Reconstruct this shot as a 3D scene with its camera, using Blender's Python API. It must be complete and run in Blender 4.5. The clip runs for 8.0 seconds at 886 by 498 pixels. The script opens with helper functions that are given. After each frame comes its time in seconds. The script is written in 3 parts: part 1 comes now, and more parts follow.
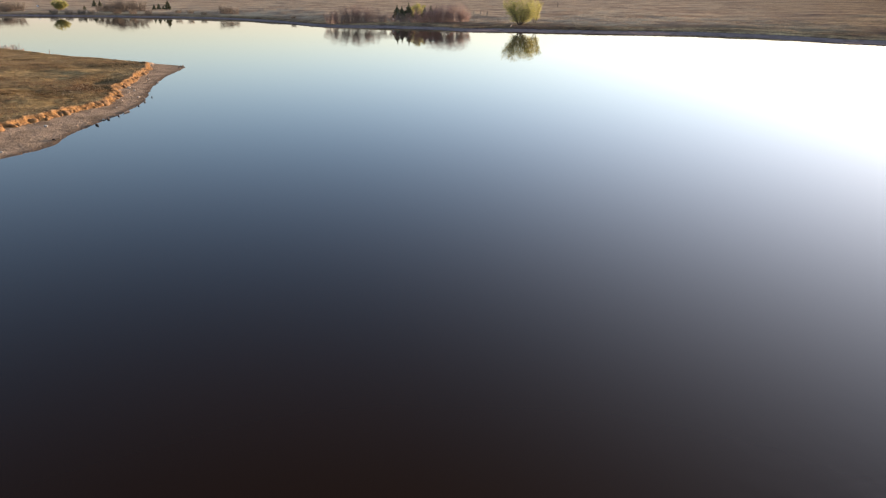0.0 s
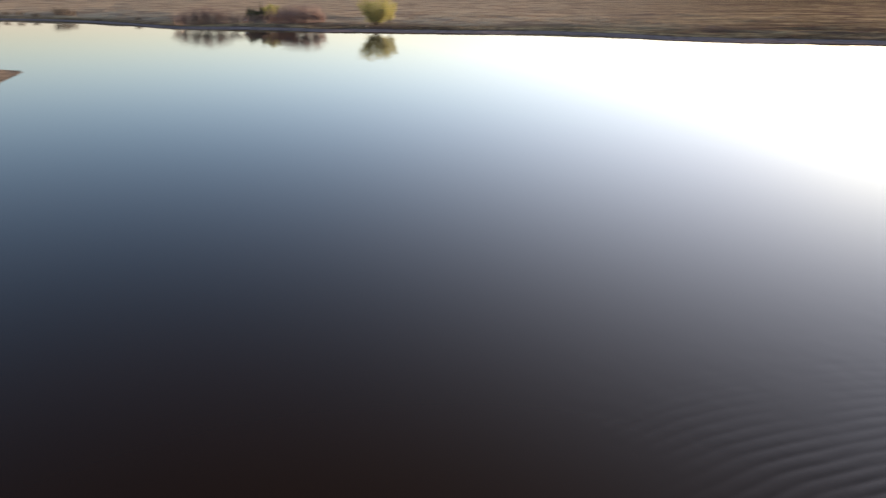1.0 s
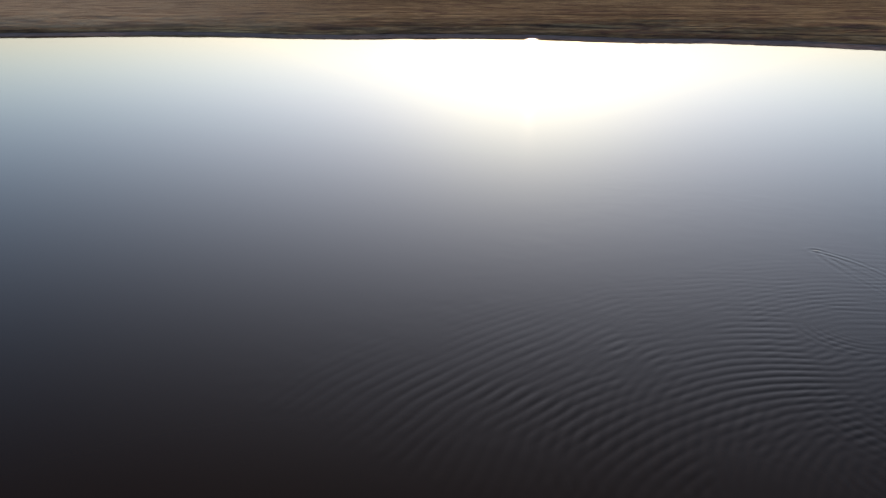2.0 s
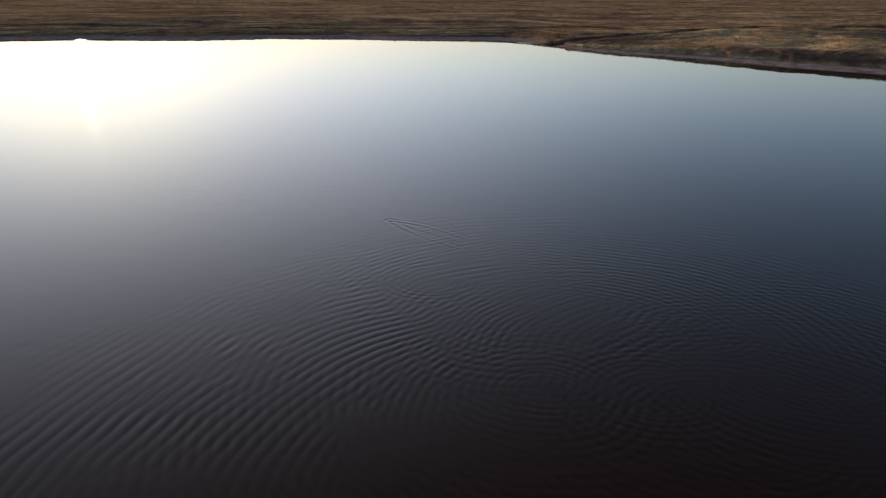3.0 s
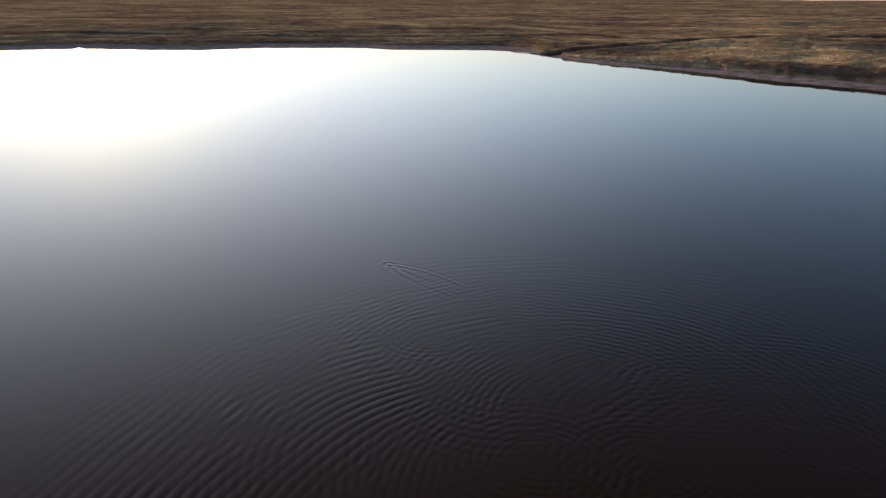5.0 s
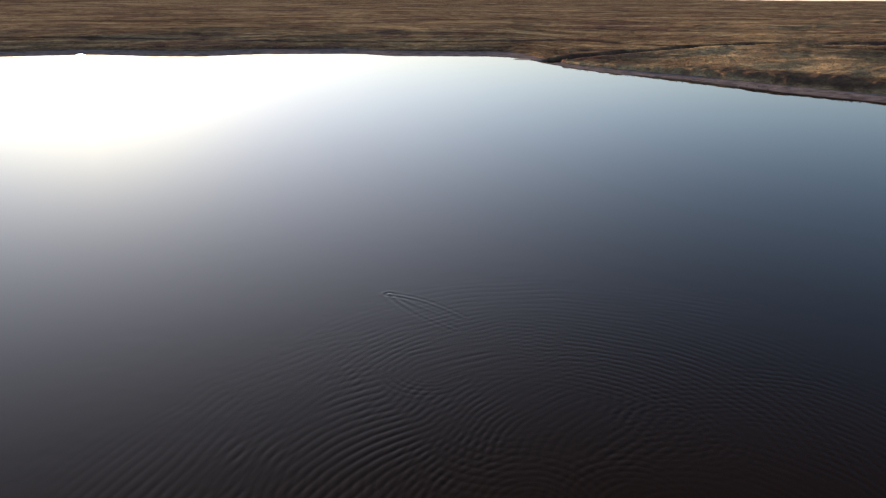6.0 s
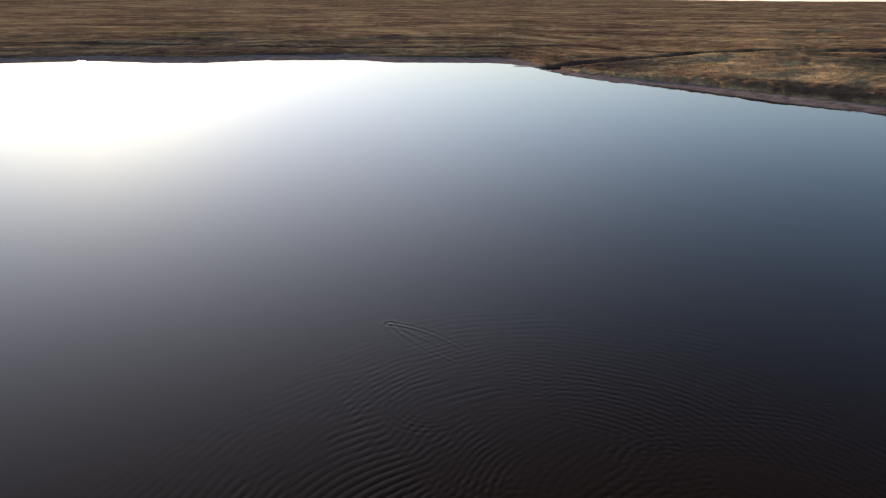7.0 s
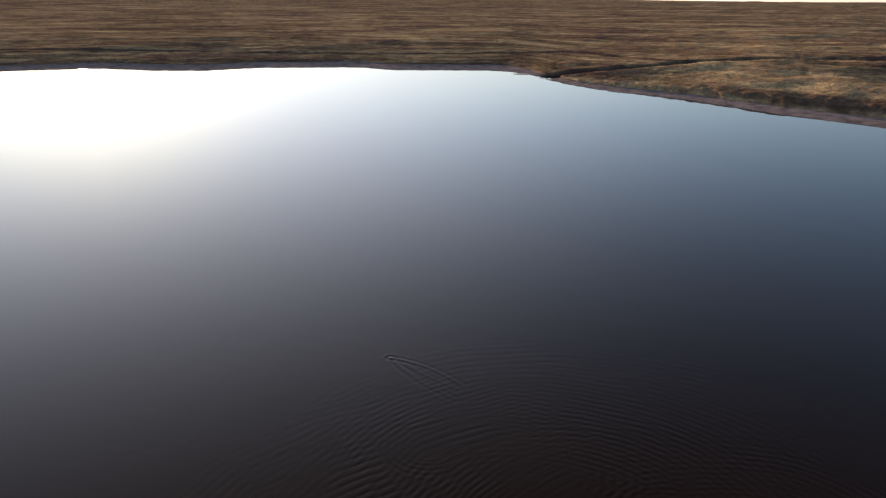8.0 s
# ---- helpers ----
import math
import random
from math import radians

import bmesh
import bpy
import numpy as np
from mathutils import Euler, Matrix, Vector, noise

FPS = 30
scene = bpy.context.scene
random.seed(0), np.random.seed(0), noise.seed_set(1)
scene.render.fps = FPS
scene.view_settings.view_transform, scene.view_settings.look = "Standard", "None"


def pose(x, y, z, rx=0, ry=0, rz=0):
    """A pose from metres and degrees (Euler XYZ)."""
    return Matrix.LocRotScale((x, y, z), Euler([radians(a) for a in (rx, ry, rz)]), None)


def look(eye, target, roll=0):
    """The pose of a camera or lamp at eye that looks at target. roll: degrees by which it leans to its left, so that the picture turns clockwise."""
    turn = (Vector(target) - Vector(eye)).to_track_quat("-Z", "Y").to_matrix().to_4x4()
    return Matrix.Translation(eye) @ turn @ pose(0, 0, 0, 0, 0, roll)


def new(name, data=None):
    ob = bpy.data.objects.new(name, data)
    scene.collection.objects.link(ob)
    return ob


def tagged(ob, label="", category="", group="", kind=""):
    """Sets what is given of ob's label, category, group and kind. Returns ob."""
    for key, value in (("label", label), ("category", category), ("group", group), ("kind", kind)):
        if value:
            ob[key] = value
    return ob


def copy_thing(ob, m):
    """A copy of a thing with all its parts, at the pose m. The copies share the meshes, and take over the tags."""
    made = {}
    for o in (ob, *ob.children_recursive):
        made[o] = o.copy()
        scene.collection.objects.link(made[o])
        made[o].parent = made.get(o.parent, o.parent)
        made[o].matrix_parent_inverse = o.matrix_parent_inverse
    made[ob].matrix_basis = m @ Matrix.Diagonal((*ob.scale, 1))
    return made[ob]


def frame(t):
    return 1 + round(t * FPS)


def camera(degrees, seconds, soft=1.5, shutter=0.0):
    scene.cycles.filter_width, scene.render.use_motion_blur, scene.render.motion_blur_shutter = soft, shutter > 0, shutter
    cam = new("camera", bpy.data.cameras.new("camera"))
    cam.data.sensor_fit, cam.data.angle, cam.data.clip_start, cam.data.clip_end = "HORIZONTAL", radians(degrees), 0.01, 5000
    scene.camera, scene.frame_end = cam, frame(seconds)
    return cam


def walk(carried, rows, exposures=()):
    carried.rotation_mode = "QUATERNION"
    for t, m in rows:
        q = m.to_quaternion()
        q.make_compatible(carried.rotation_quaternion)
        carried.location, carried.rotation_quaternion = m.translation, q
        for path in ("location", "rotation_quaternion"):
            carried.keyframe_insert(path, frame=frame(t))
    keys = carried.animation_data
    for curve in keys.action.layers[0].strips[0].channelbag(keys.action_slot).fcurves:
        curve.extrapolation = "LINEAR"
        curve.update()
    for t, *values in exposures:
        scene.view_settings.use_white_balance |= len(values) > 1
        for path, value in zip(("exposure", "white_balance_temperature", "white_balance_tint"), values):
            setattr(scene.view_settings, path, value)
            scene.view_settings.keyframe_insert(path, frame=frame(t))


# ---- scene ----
# ---------------------------------------------------------------- camera
cam = camera(63.0, 8.0, soft=1.3, shutter=0.25)
PITCH = -19.06
LEVEL = 18.0   # height over the water before the climb


DRIFT = 7.84   # the craft backs off this far, away from the headland, and comes to rest at REST seconds
REST = 2.8
BACK = radians(72.0)


def eye(t, h, yaw, dip=0.0, lean=-0.2):
    left = DRIFT * max(1 - t / REST, 0) ** 2
    return t, pose(-math.sin(BACK) * left, math.cos(BACK) * left, h, 90 + PITCH + dip, lean, yaw)


walk(cam, [
    eye(0.0, LEVEL, 72.0),
    eye(0.3, LEVEL, 71.45),
    eye(0.5, LEVEL, 71.2),
    eye(0.6, LEVEL, 70.85),
    eye(0.7, LEVEL, 70.3),
    eye(0.8, LEVEL, 69.0, 0.03),
    eye(0.9, LEVEL, 65.6, 0.06),
    eye(1.0, LEVEL, 61.15, 0.08),
    eye(1.1, LEVEL, 57.0, 0.1),
    eye(1.2, LEVEL, 51.6, 0.12),
    eye(1.3, LEVEL, 47.8, 0.13),
    eye(1.4, LEVEL, 44.9, 0.14),
    eye(1.5, LEVEL, 44.0, 0.14),
    eye(1.6, LEVEL, 43.4, 0.14),
    eye(1.7, LEVEL, 42.4, 0.14),
    eye(2.25, LEVEL, 19.5, 0.06),
    eye(2.8, LEVEL, 0.95),
    eye(3.0, LEVEL, 0.17),
    eye(3.5, LEVEL, 0.0),
    eye(4.0, LEVEL * 1.062, 0.0),
    eye(4.5, LEVEL * 1.145, 0.0),
    eye(6.0, LEVEL * 1.382, 0.0),
    eye(6.5, LEVEL * 1.459, 0.0),
    eye(7.0, LEVEL * 1.543, 0.0),
    eye(7.5, LEVEL * 1.642, 0.0),
    eye(8.0, LEVEL * 1.734, 0.0),
], exposures=[(0.0, 1.84, 6100, 17), (0.6, 1.82, 6100, 17), (1.6, 1.2, 6100, 17), (2.8, 0.75, 6100, 17), (3.6, 1.02, 6100, 17), (8.0, 1.24, 6100, 17)])

# ---------------------------------------------------------------- light
SUN_AZ, SUN_EL = 25.9, 4.0     # degrees left of +y, degrees above the horizon
SUN_WAY = Vector((-math.sin(radians(SUN_AZ)) * math.cos(radians(SUN_EL)),
                  math.cos(radians(SUN_AZ)) * math.cos(radians(SUN_EL)), math.sin(radians(SUN_EL))))
world = bpy.data.worlds.new("evening_sky")
scene.world = world
world.use_nodes = True
wn = world.node_tree
sky = wn.nodes.new("ShaderNodeTexSky")
sky.sky_type = 'NISHITA'
sky.sun_disc = False
sky.sun_elevation = radians(SUN_EL)
sky.sun_rotation = radians(360 - SUN_AZ)
sky.altitude = 300
sky.air_density, sky.dust_density, sky.ozone_density = 0.72, 0.1, 1.0
vivid = wn.nodes.new("ShaderNodeHueSaturation")   # clear dry evening air
vivid.inputs["Saturation"].default_value = 1.10
wn.links.new(sky.outputs[0], vivid.inputs["Color"])


def sky_node(operation, *inputs):
    n = wn.nodes.new("ShaderNodeVectorMath")
    n.operation = operation
    for socket, value in zip([q for q in n.inputs if q.enabled], inputs):
        if hasattr(value, "is_output"):
            wn.links.new(value, socket)
        else:
            socket.default_value = value
    return n


def sky_math(operation, *inputs):
    n = wn.nodes.new("ShaderNodeMath")
    n.operation = operation
    for socket, value in zip(n.inputs, inputs):
        if hasattr(value, "is_output"):
            wn.links.new(value, socket)
        else:
            socket.default_value = value
    return n.outputs[0]


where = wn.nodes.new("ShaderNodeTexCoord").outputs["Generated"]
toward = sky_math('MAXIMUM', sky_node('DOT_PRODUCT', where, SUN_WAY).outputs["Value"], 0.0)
climb = wn.nodes.new("ShaderNodeSeparateXYZ")
wn.links.new(where, climb.inputs[0])
height = sky_math('MAXIMUM', climb.outputs[2], 0.0)


def fade(depth, reach):
    """How much the thickening air takes away towards the horizon."""
    return sky_math('MULTIPLY', sky_math('EXPONENT', sky_math('DIVIDE', height, -reach)), depth)


def tinted(amount, tone):
    n = sky_node('SCALE', tone)
    wn.links.new(amount, n.inputs["Scale"])
    return n.outputs[0]


rim = tinted(fade(1.0, 0.013), (0.45, 0.52, 1.5))   # the pale rim right at the horizon
veil = tinted(fade(1.0, 0.087), (0.845, 0.862, 0.765))
clear = sky_node('ADD', sky_node('SUBTRACT', (1, 1, 1), veil).outputs[0], rim).outputs[0]
sky_color = sky_node('MULTIPLY', sky_node('MULTIPLY', vivid.outputs[0], (1.10, 0.985, 0.965)).outputs[0], clear).outputs[0]
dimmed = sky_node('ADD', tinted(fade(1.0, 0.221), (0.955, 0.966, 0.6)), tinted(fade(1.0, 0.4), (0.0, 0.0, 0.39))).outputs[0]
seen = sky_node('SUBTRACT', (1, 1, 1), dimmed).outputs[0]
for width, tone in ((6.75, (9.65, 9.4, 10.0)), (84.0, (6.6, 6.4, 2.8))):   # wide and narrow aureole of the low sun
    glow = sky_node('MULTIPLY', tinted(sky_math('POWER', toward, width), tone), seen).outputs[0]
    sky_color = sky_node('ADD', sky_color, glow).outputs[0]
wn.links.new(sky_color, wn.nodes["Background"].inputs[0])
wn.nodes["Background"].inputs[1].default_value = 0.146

sun_data = bpy.data.lights.new("sun", 'SUN')
sun_data.energy, sun_data.angle, sun_data.color = 5.0, radians(0.5), (1.0, 0.72, 0.45)
sun = new("sun", sun_data)
sun.matrix_world = look(SUN_WAY * 500, (0, 0, 0))


# ---------------------------------------------------------------- small tools
def sm(a, b, x):
    t = np.clip((x - a) / (b - a), 0, 1)
    return t * t * (3 - 2 * t)


def value_noise(x, y, seed=0):
    xi, yi = np.floor(x).astype(np.int64), np.floor(y).astype(np.int64)
    fx, fy = x - xi, y - yi
    fx, fy = fx * fx * (3 - 2 * fx), fy * fy * (3 - 2 * fy)

    def h(i, j):
        n = (i * 374761393 + j * 668265263 + seed * 974711) & 0x7fffffff
        n = ((n ^ (n >> 13)) * 1274126177) & 0x7fffffff
        return ((n ^ (n >> 16)) & 0xffff) / 65535.0
    a, b, c, d = h(xi, yi), h(xi + 1, yi), h(xi, yi + 1), h(xi + 1, yi + 1)
    return (a + (b - a) * fx) * (1 - fy) + (c + (d - c) * fx) * fy


def fbm(x, y, size, octaves=3, seed=0):
    """Noise between about -1 and 1 whose largest waves are that many metres long."""
    total, amp, norm = 0.0, 1.0, 0.0
    for k in range(octaves):
        s = size / 2 ** k
        c, d = math.cos(0.6 * k + seed), math.sin(0.6 * k + seed)
        total = total + amp * (2 * value_noise((c * x - d * y) / s + 19.7 * k, (d * x + c * y) / s - 7.3 * k, seed + k) - 1)
        norm += amp
        amp *= 0.5
    return total / norm


def sheet(name, co, faces, materials, smooth=True):
    me = bpy.data.meshes.new(name)
    me.from_pydata(co, [], faces)
    for m in (materials if isinstance(materials, (list, tuple)) else [materials]):
        me.materials.append(m)
    if smooth:
        me.polygons.foreach_set("use_smooth", [True] * len(me.polygons))
    me.update()
    return me


def grid_faces(rows, cols, wrap=False):
    i, j = np.meshgrid(np.arange(rows - 1), np.arange(cols if wrap else cols - 1), indexing="ij")
    k = (j + 1) % cols
    return np.stack([i * cols + j, i * cols + k, (i + 1) * cols + k, (i + 1) * cols + j], -1).reshape(-1, 4)


def attribute(me, name, values):
    me.attributes.new(name, 'FLOAT', 'POINT').data.foreach_set("value", np.asarray(values, dtype=np.float32).ravel())


def part(name, data, parent, label=""):
    ob = new(name, data)
    ob.parent = parent
    return tagged(ob, label)


def to_line(x, y, pts):
    """Distance to a polyline, and the share of its length at the nearest place."""
    best, at = np.full(x.shape, 1e9), np.zeros(x.shape)
    n = len(pts) - 1
    for k in range(n):
        (ax, ay), (bx, by) = pts[k], pts[k + 1]
        dx, dy = bx - ax, by - ay
        t = np.clip(((x - ax) * dx + (y - ay) * dy) / (dx * dx + dy * dy), 0, 1)
        d = np.hypot(x - ax - t * dx, y - ay - t * dy)
        at = np.where(d < best, (k + t) / n, at)
        best = np.minimum(best, d)
    return best, at


def rounded(pts, steps=6, closed=False):
    out, n = [], len(pts)
    for k in range(n if closed else n - 1):
        p = [np.array(pts[(k + q) % n] if closed else pts[min(max(k + q, 0), n - 1)], float) for q in (-1, 0, 1, 2)]
        for s in range(steps):
            t = s / steps
            out.append(tuple(0.5 * (2 * p[1] + (p[2] - p[0]) * t + (2 * p[0] - 5 * p[1] + 4 * p[2] - p[3]) * t * t
                                    + (3 * p[1] - p[0] - 3 * p[2] + p[3]) * t ** 3)))
    if not closed:
        out.append(tuple(pts[-1]))
    return out


# ---------------------------------------------------------------- materials
class Nodes:
    """Short hand for building one node material."""

    def __init__(self, name):
        self.mat = bpy.data.materials.new(name)
        self.mat.use_nodes = True
        self.tree = self.mat.node_tree
        self.bsdf = self.tree.nodes["Principled BSDF"]

    def node(self, kind, **inputs):
        n = self.tree.nodes.new(kind)
        for key, value in inputs.items():
            self.put(n.inputs[key.replace("_", " ")], value)
        return n

    def put(self, socket, value):
        if hasattr(value, "is_output"):
            self.tree.links.new(value, socket)
        else:
            socket.default_value = value

    def noise(self, scale, detail=4.0, rough=0.6, stretch=(1, 1, 1), coord="Object"):
        tc = self.node("ShaderNodeTexCoord")
        mp = self.node("ShaderNodeMapping", Vector=tc.outputs[coord], Scale=stretch)
        return self.node("ShaderNodeTexNoise", Vector=mp.outputs[0], Scale=scale, Detail=detail, Roughness=rough).outputs["Fac"]

    def ramp(self, fac, stops):
        n = self.node("ShaderNodeValToRGB", Fac=fac)
        el = n.color_ramp.elements
        while len(el) < len(stops):
            el.new(0.5)
        for e, (p, c) in zip(el, stops):
            e.position, e.color = p, (*c, 1)
        return n.outputs[0]

    def mix(self, fac, a, b, mode='MIX'):
        n = self.tree.nodes.new("ShaderNodeMix")
        n.data_type, n.blend_type = 'RGBA', mode
        self.put(n.inputs[0], fac)
        self.put(n.inputs[6], a if hasattr(a, "is_output") else (*a, 1))
        self.put(n.inputs[7], b if hasattr(b, "is_output") else (*b, 1))
        return n.outputs[2]

    def math(self, op, a, b=0.0):
        n = self.tree.nodes.new("ShaderNodeMath")
        n.operation = op
        self.put(n.inputs[0], a)
        self.put(n.inputs[1], b)
        return n.outputs[0]

    def span(self, x, lo, hi):
        n = self.node("ShaderNodeMapRange", Value=x)
        n.inputs[1].default_value, n.inputs[2].default_value = lo, hi
        return n.outputs[0]

    def value(self, name):
        n = self.tree.nodes.new("ShaderNodeAttribute")
        n.attribute_name = name
        return n.outputs["Fac"]

    def done(self, color, rough=0.9, bump=None, strength=0.3, distance=0.1, spec=0.3):
        self.put(self.bsdf.inputs["Base Color"], color if hasattr(color, "is_output") else (*color, 1))
        self.put(self.bsdf.inputs["Roughness"], rough)
        self.bsdf.inputs["Specular IOR Level"].default_value = spec
        if bump is not None:
            b = self.node("ShaderNodeBump", Height=bump, Strength=strength, Distance=distance)
            self.tree.links.new(b.outputs[0], self.bsdf.inputs["Normal"])
        return self.mat


def land_material(name, straw, olive, heath, mud, wet, pebbly, hummocks=0.0, ridges=False):
    """Dry grassland that turns into a bare shore where the attribute "bare" is one."""
    n = Nodes(name)
    big = n.noise(0.012, 6, 0.65)
    mid = n.noise(0.10, 5, 0.7)
    fine = n.noise(1.1, 5, 0.75)
    patches = n.math('ADD', n.math('MULTIPLY', big, 0.55), n.math('MULTIPLY', mid, 0.45))
    grass = n.ramp(patches, [(0.41, heath), (0.47, olive), (0.53, straw), (0.61, tuple(min(1, c * 1.3) for c in straw))])
    dead = n.span(n.noise(0.3, 6, 0.75), 0.50, 0.62)
    grass = n.mix(n.math('MULTIPLY', dead, 0.45), grass, tuple(c * 0.7 for c in heath))
    if ridges:   # low beach ridges and swales that run along the shore
        flat = n.node("ShaderNodeCombineXYZ", X=n.value("along"), Y=n.value("inland"))
        for scale, thin, lo, hi, dark, light in ((0.13, 0.22, 0.38, 0.58, 0.74, 1.15), (0.045, 0.24, 0.41, 0.57, 0.62, 1.22), (0.012, 0.4, 0.40, 0.58, 0.72, 1.18)):
            mp = n.node("ShaderNodeMapping", Vector=flat.outputs[0], Scale=(thin, 1, 1))
            f = n.node("ShaderNodeTexNoise", Vector=mp.outputs[0], Scale=scale, Detail=6.0, Roughness=0.7).outputs["Fac"]
            grass = n.mix(1.0, grass, n.ramp(f, [(lo, (dark, dark * 0.96, dark * 0.98)), (hi, (light, light, light * 0.97))]), 'MULTIPLY')
    else:
        strip = n.ramp(n.noise(0.035, 5, 0.72), [(0.41, (0.5, 0.46, 0.45)), (0.53, (1.12, 1.1, 1.08))])
        grass = n.mix(1.0, grass, strip, 'MULTIPLY')
    for scale, depth in ((0.045, 0.3), (0.013, 0.35)):   # old shore lines and shallow runnels
        off = n.math('ABSOLUTE', n.math('SUBTRACT', n.noise(scale, 4, 0.62), 0.5), 0.0)
        line = n.math('ADD', 1.0 - depth, n.math('MULTIPLY', n.span(off, 0.0, 0.022), depth))
        grass = n.mix(1.0, grass, line, 'MULTIPLY')
    red = n.span(n.noise(0.028, 5, 0.7), 0.52, 0.62)
    grass = n.mix(n.math('MULTIPLY', red, 0.3), grass, (heath[0] * 1.25, heath[1] * 0.95, heath[2] * 0.8))
    grass = n.mix(1.0, grass, n.ramp(fine, [(0.3, (0.45, 0.45, 0.45)), (0.7, (1.45, 1.42, 1.35))]), 'MULTIPLY')
    pale = n.mix(n.span(n.noise(0.022, 6, 0.75), 0.44, 0.56), (0.48, 0.355, 0.22), (0.26, 0.182, 0.122))
    grass = n.mix(n.math('MULTIPLY', n.value("dry"), 0.8), grass, pale)
    # darker heath tone along the track, in the gully and on the scarp
    darker = n.value("dark_ground")
    grass = n.mix(n.math('MULTIPLY', darker, 0.9), grass, tuple(c * 0.42 for c in heath))
    shore = n.mix(n.span(n.noise(pebbly, 3, 0.75), 0.35, 0.7), mud, tuple(c * 1.7 for c in mud))
    shore = n.mix(n.span(n.noise(0.22, 4, 0.6), 0.45, 0.65), shore, tuple(c * 0.7 for c in mud))
    shore = n.mix(n.value("damp"), shore, wet)
    edge = n.math('ADD', n.value("bare"), n.math('MULTIPLY', n.math('SUBTRACT', n.noise(0.6, 4, 0.7), 0.5), 0.5))
    bare = n.span(edge, 0.42, 0.58)
    color = n.mix(bare, grass, shore)
    soil = n.value("soil")
    color = n.mix(soil, color, n.ramp(n.noise(1.6, 4, 0.7), [(0.3, (0.13, 0.067, 0.028)), (0.7, (0.28, 0.155, 0.062))]))
    rough = n.math('SUBTRACT', 0.95, n.math('MULTIPLY', n.value("damp"), 0.35))
    height = n.math('ADD', n.noise(2.2, 5, 0.7), n.math('MULTIPLY', n.noise(0.5, 3, 0.6), 1.5))
    height = n.math('ADD', height, n.math('MULTIPLY', n.math('MULTIPLY', n.noise(0.13, 4, 0.65), hummocks), n.math('SUBTRACT', 1.0, bare)))
    return n.done(color, rough, height, 0.9, 0.4, 0.0)


MAT_LAND = land_material("dry_steppe_grass", (0.365, 0.252, 0.137), (0.235, 0.157, 0.092), (0.14, 0.086, 0.071),
                         (0.178, 0.133, 0.117), (0.085, 0.063, 0.056), 2.2, 4.0, True)
MAT_HEAD = land_material("headland_grass", (0.285, 0.202, 0.096), (0.212, 0.149, 0.068), (0.13, 0.076, 0.042),
                         (0.225, 0.162, 0.106), (0.13, 0.09, 0.06), 5.0)


def water_material():
    n = Nodes("still_lake_water")
    peat = n.ramp(n.noise(0.03, 3, 0.5), [(0.3, (0.0110, 0.0042, 0.0004)), (0.7, (0.0150, 0.0058, 0.0006))])
    n.done(peat, 0.02, n.noise(0.9, 4, 0.6, (1, 1.6, 1)), 0.02, 0.05, 0.141)
    n.bsdf.inputs["IOR"].default_value = 1.333
    n.bsdf.inputs["Specular Tint"].default_value = (0.31, 0.31, 0.31, 1)
    return n.mat


MAT_WATER = water_material()


def plain(name, dark, light, scale, rough=0.9, spec=0.3, through_light=0.0):
    n = Nodes(name)
    info = n.tree.nodes.new("ShaderNodeNewGeometry").outputs["Random Per Island"]
    f = n.math('ADD', n.math('MULTIPLY', n.noise(scale, 4, 0.65), 0.6), n.math('MULTIPLY', info, 0.4))
    color = n.ramp(f, [(0.25, dark), (0.75, light)])
    n.done(color, rough, n.noise(scale * 4, 3, 0.6), 0.4, 0.05, spec)
    if through_light:
        glow = n.node("ShaderNodeBsdfTranslucent", Color=color)
        both = n.node("ShaderNodeMixShader", Fac=through_light)
        n.tree.links.new(n.bsdf.outputs[0], both.inputs[1])
        n.tree.links.new(glow.outputs[0], both.inputs[2])
        n.tree.links.new(both.outputs[0], n.tree.nodes["Material Output"].inputs[0])
    return n.mat


MAT_BARK = plain("grey_brown_bark", (0.06, 0.045, 0.035), (0.16, 0.12, 0.09), 2.0)
MAT_TWIG = plain("reddish_bare_twigs", (0.22, 0.14, 0.115), (0.40, 0.28, 0.225), 1.0)
MAT_BRUSH = plain("grey_bare_twigs", (0.19, 0.12, 0.095), (0.33, 0.235, 0.185), 1.0)
MAT_HEDGE = plain("dark_brown_bare_twigs", (0.085, 0.06, 0.042), (0.19, 0.14, 0.095), 1.0)
MAT_WILLOW = plain("yellow_green_young_leaves", (0.21, 0.205, 0.060), (0.40, 0.37, 0.13), 0.6, 0.7, 0.3, 0.5)
MAT_NEEDLE = plain("dark_spruce_needles", (0.08, 0.078, 0.035), (0.22, 0.185, 0.085), 0.8, 0.8)
MAT_BLADE = plain("dry_grass_blades", (0.15, 0.10, 0.055), (0.34, 0.24, 0.135), 0.4, 0.85, 0.1, 0.12)
MAT_BLADE_OLIVE = plain("olive_grass_blades", (0.13, 0.092, 0.05), (0.27, 0.195, 0.105), 0.4, 0.85, 0.1, 0.12)
MAT_PALE_STONE = plain("pale_stone", (0.28, 0.235, 0.18), (0.46, 0.39, 0.30), 3.0)
MAT_PEBBLE = plain("grey_brown_pebbles", (0.15, 0.10, 0.065), (0.36, 0.265, 0.175), 1.0)
MAT_SOD = plain("slumped_orange_brown_sod", (0.078, 0.037, 0.012), (0.20, 0.10, 0.030), 1.4)
MAT_WOOD = plain("weathered_grey_wood", (0.12, 0.09, 0.07), (0.30, 0.24, 0.19), 2.0)
MAT_PAINT = plain("white_vehicle_paint", (0.72, 0.72, 0.7), (0.8, 0.8, 0.79), 0.5, 0.35, 0.5)
MAT_RUBBER = plain("black_rubber", (0.015, 0.015, 0.015), (0.03, 0.03, 0.03), 2.0)
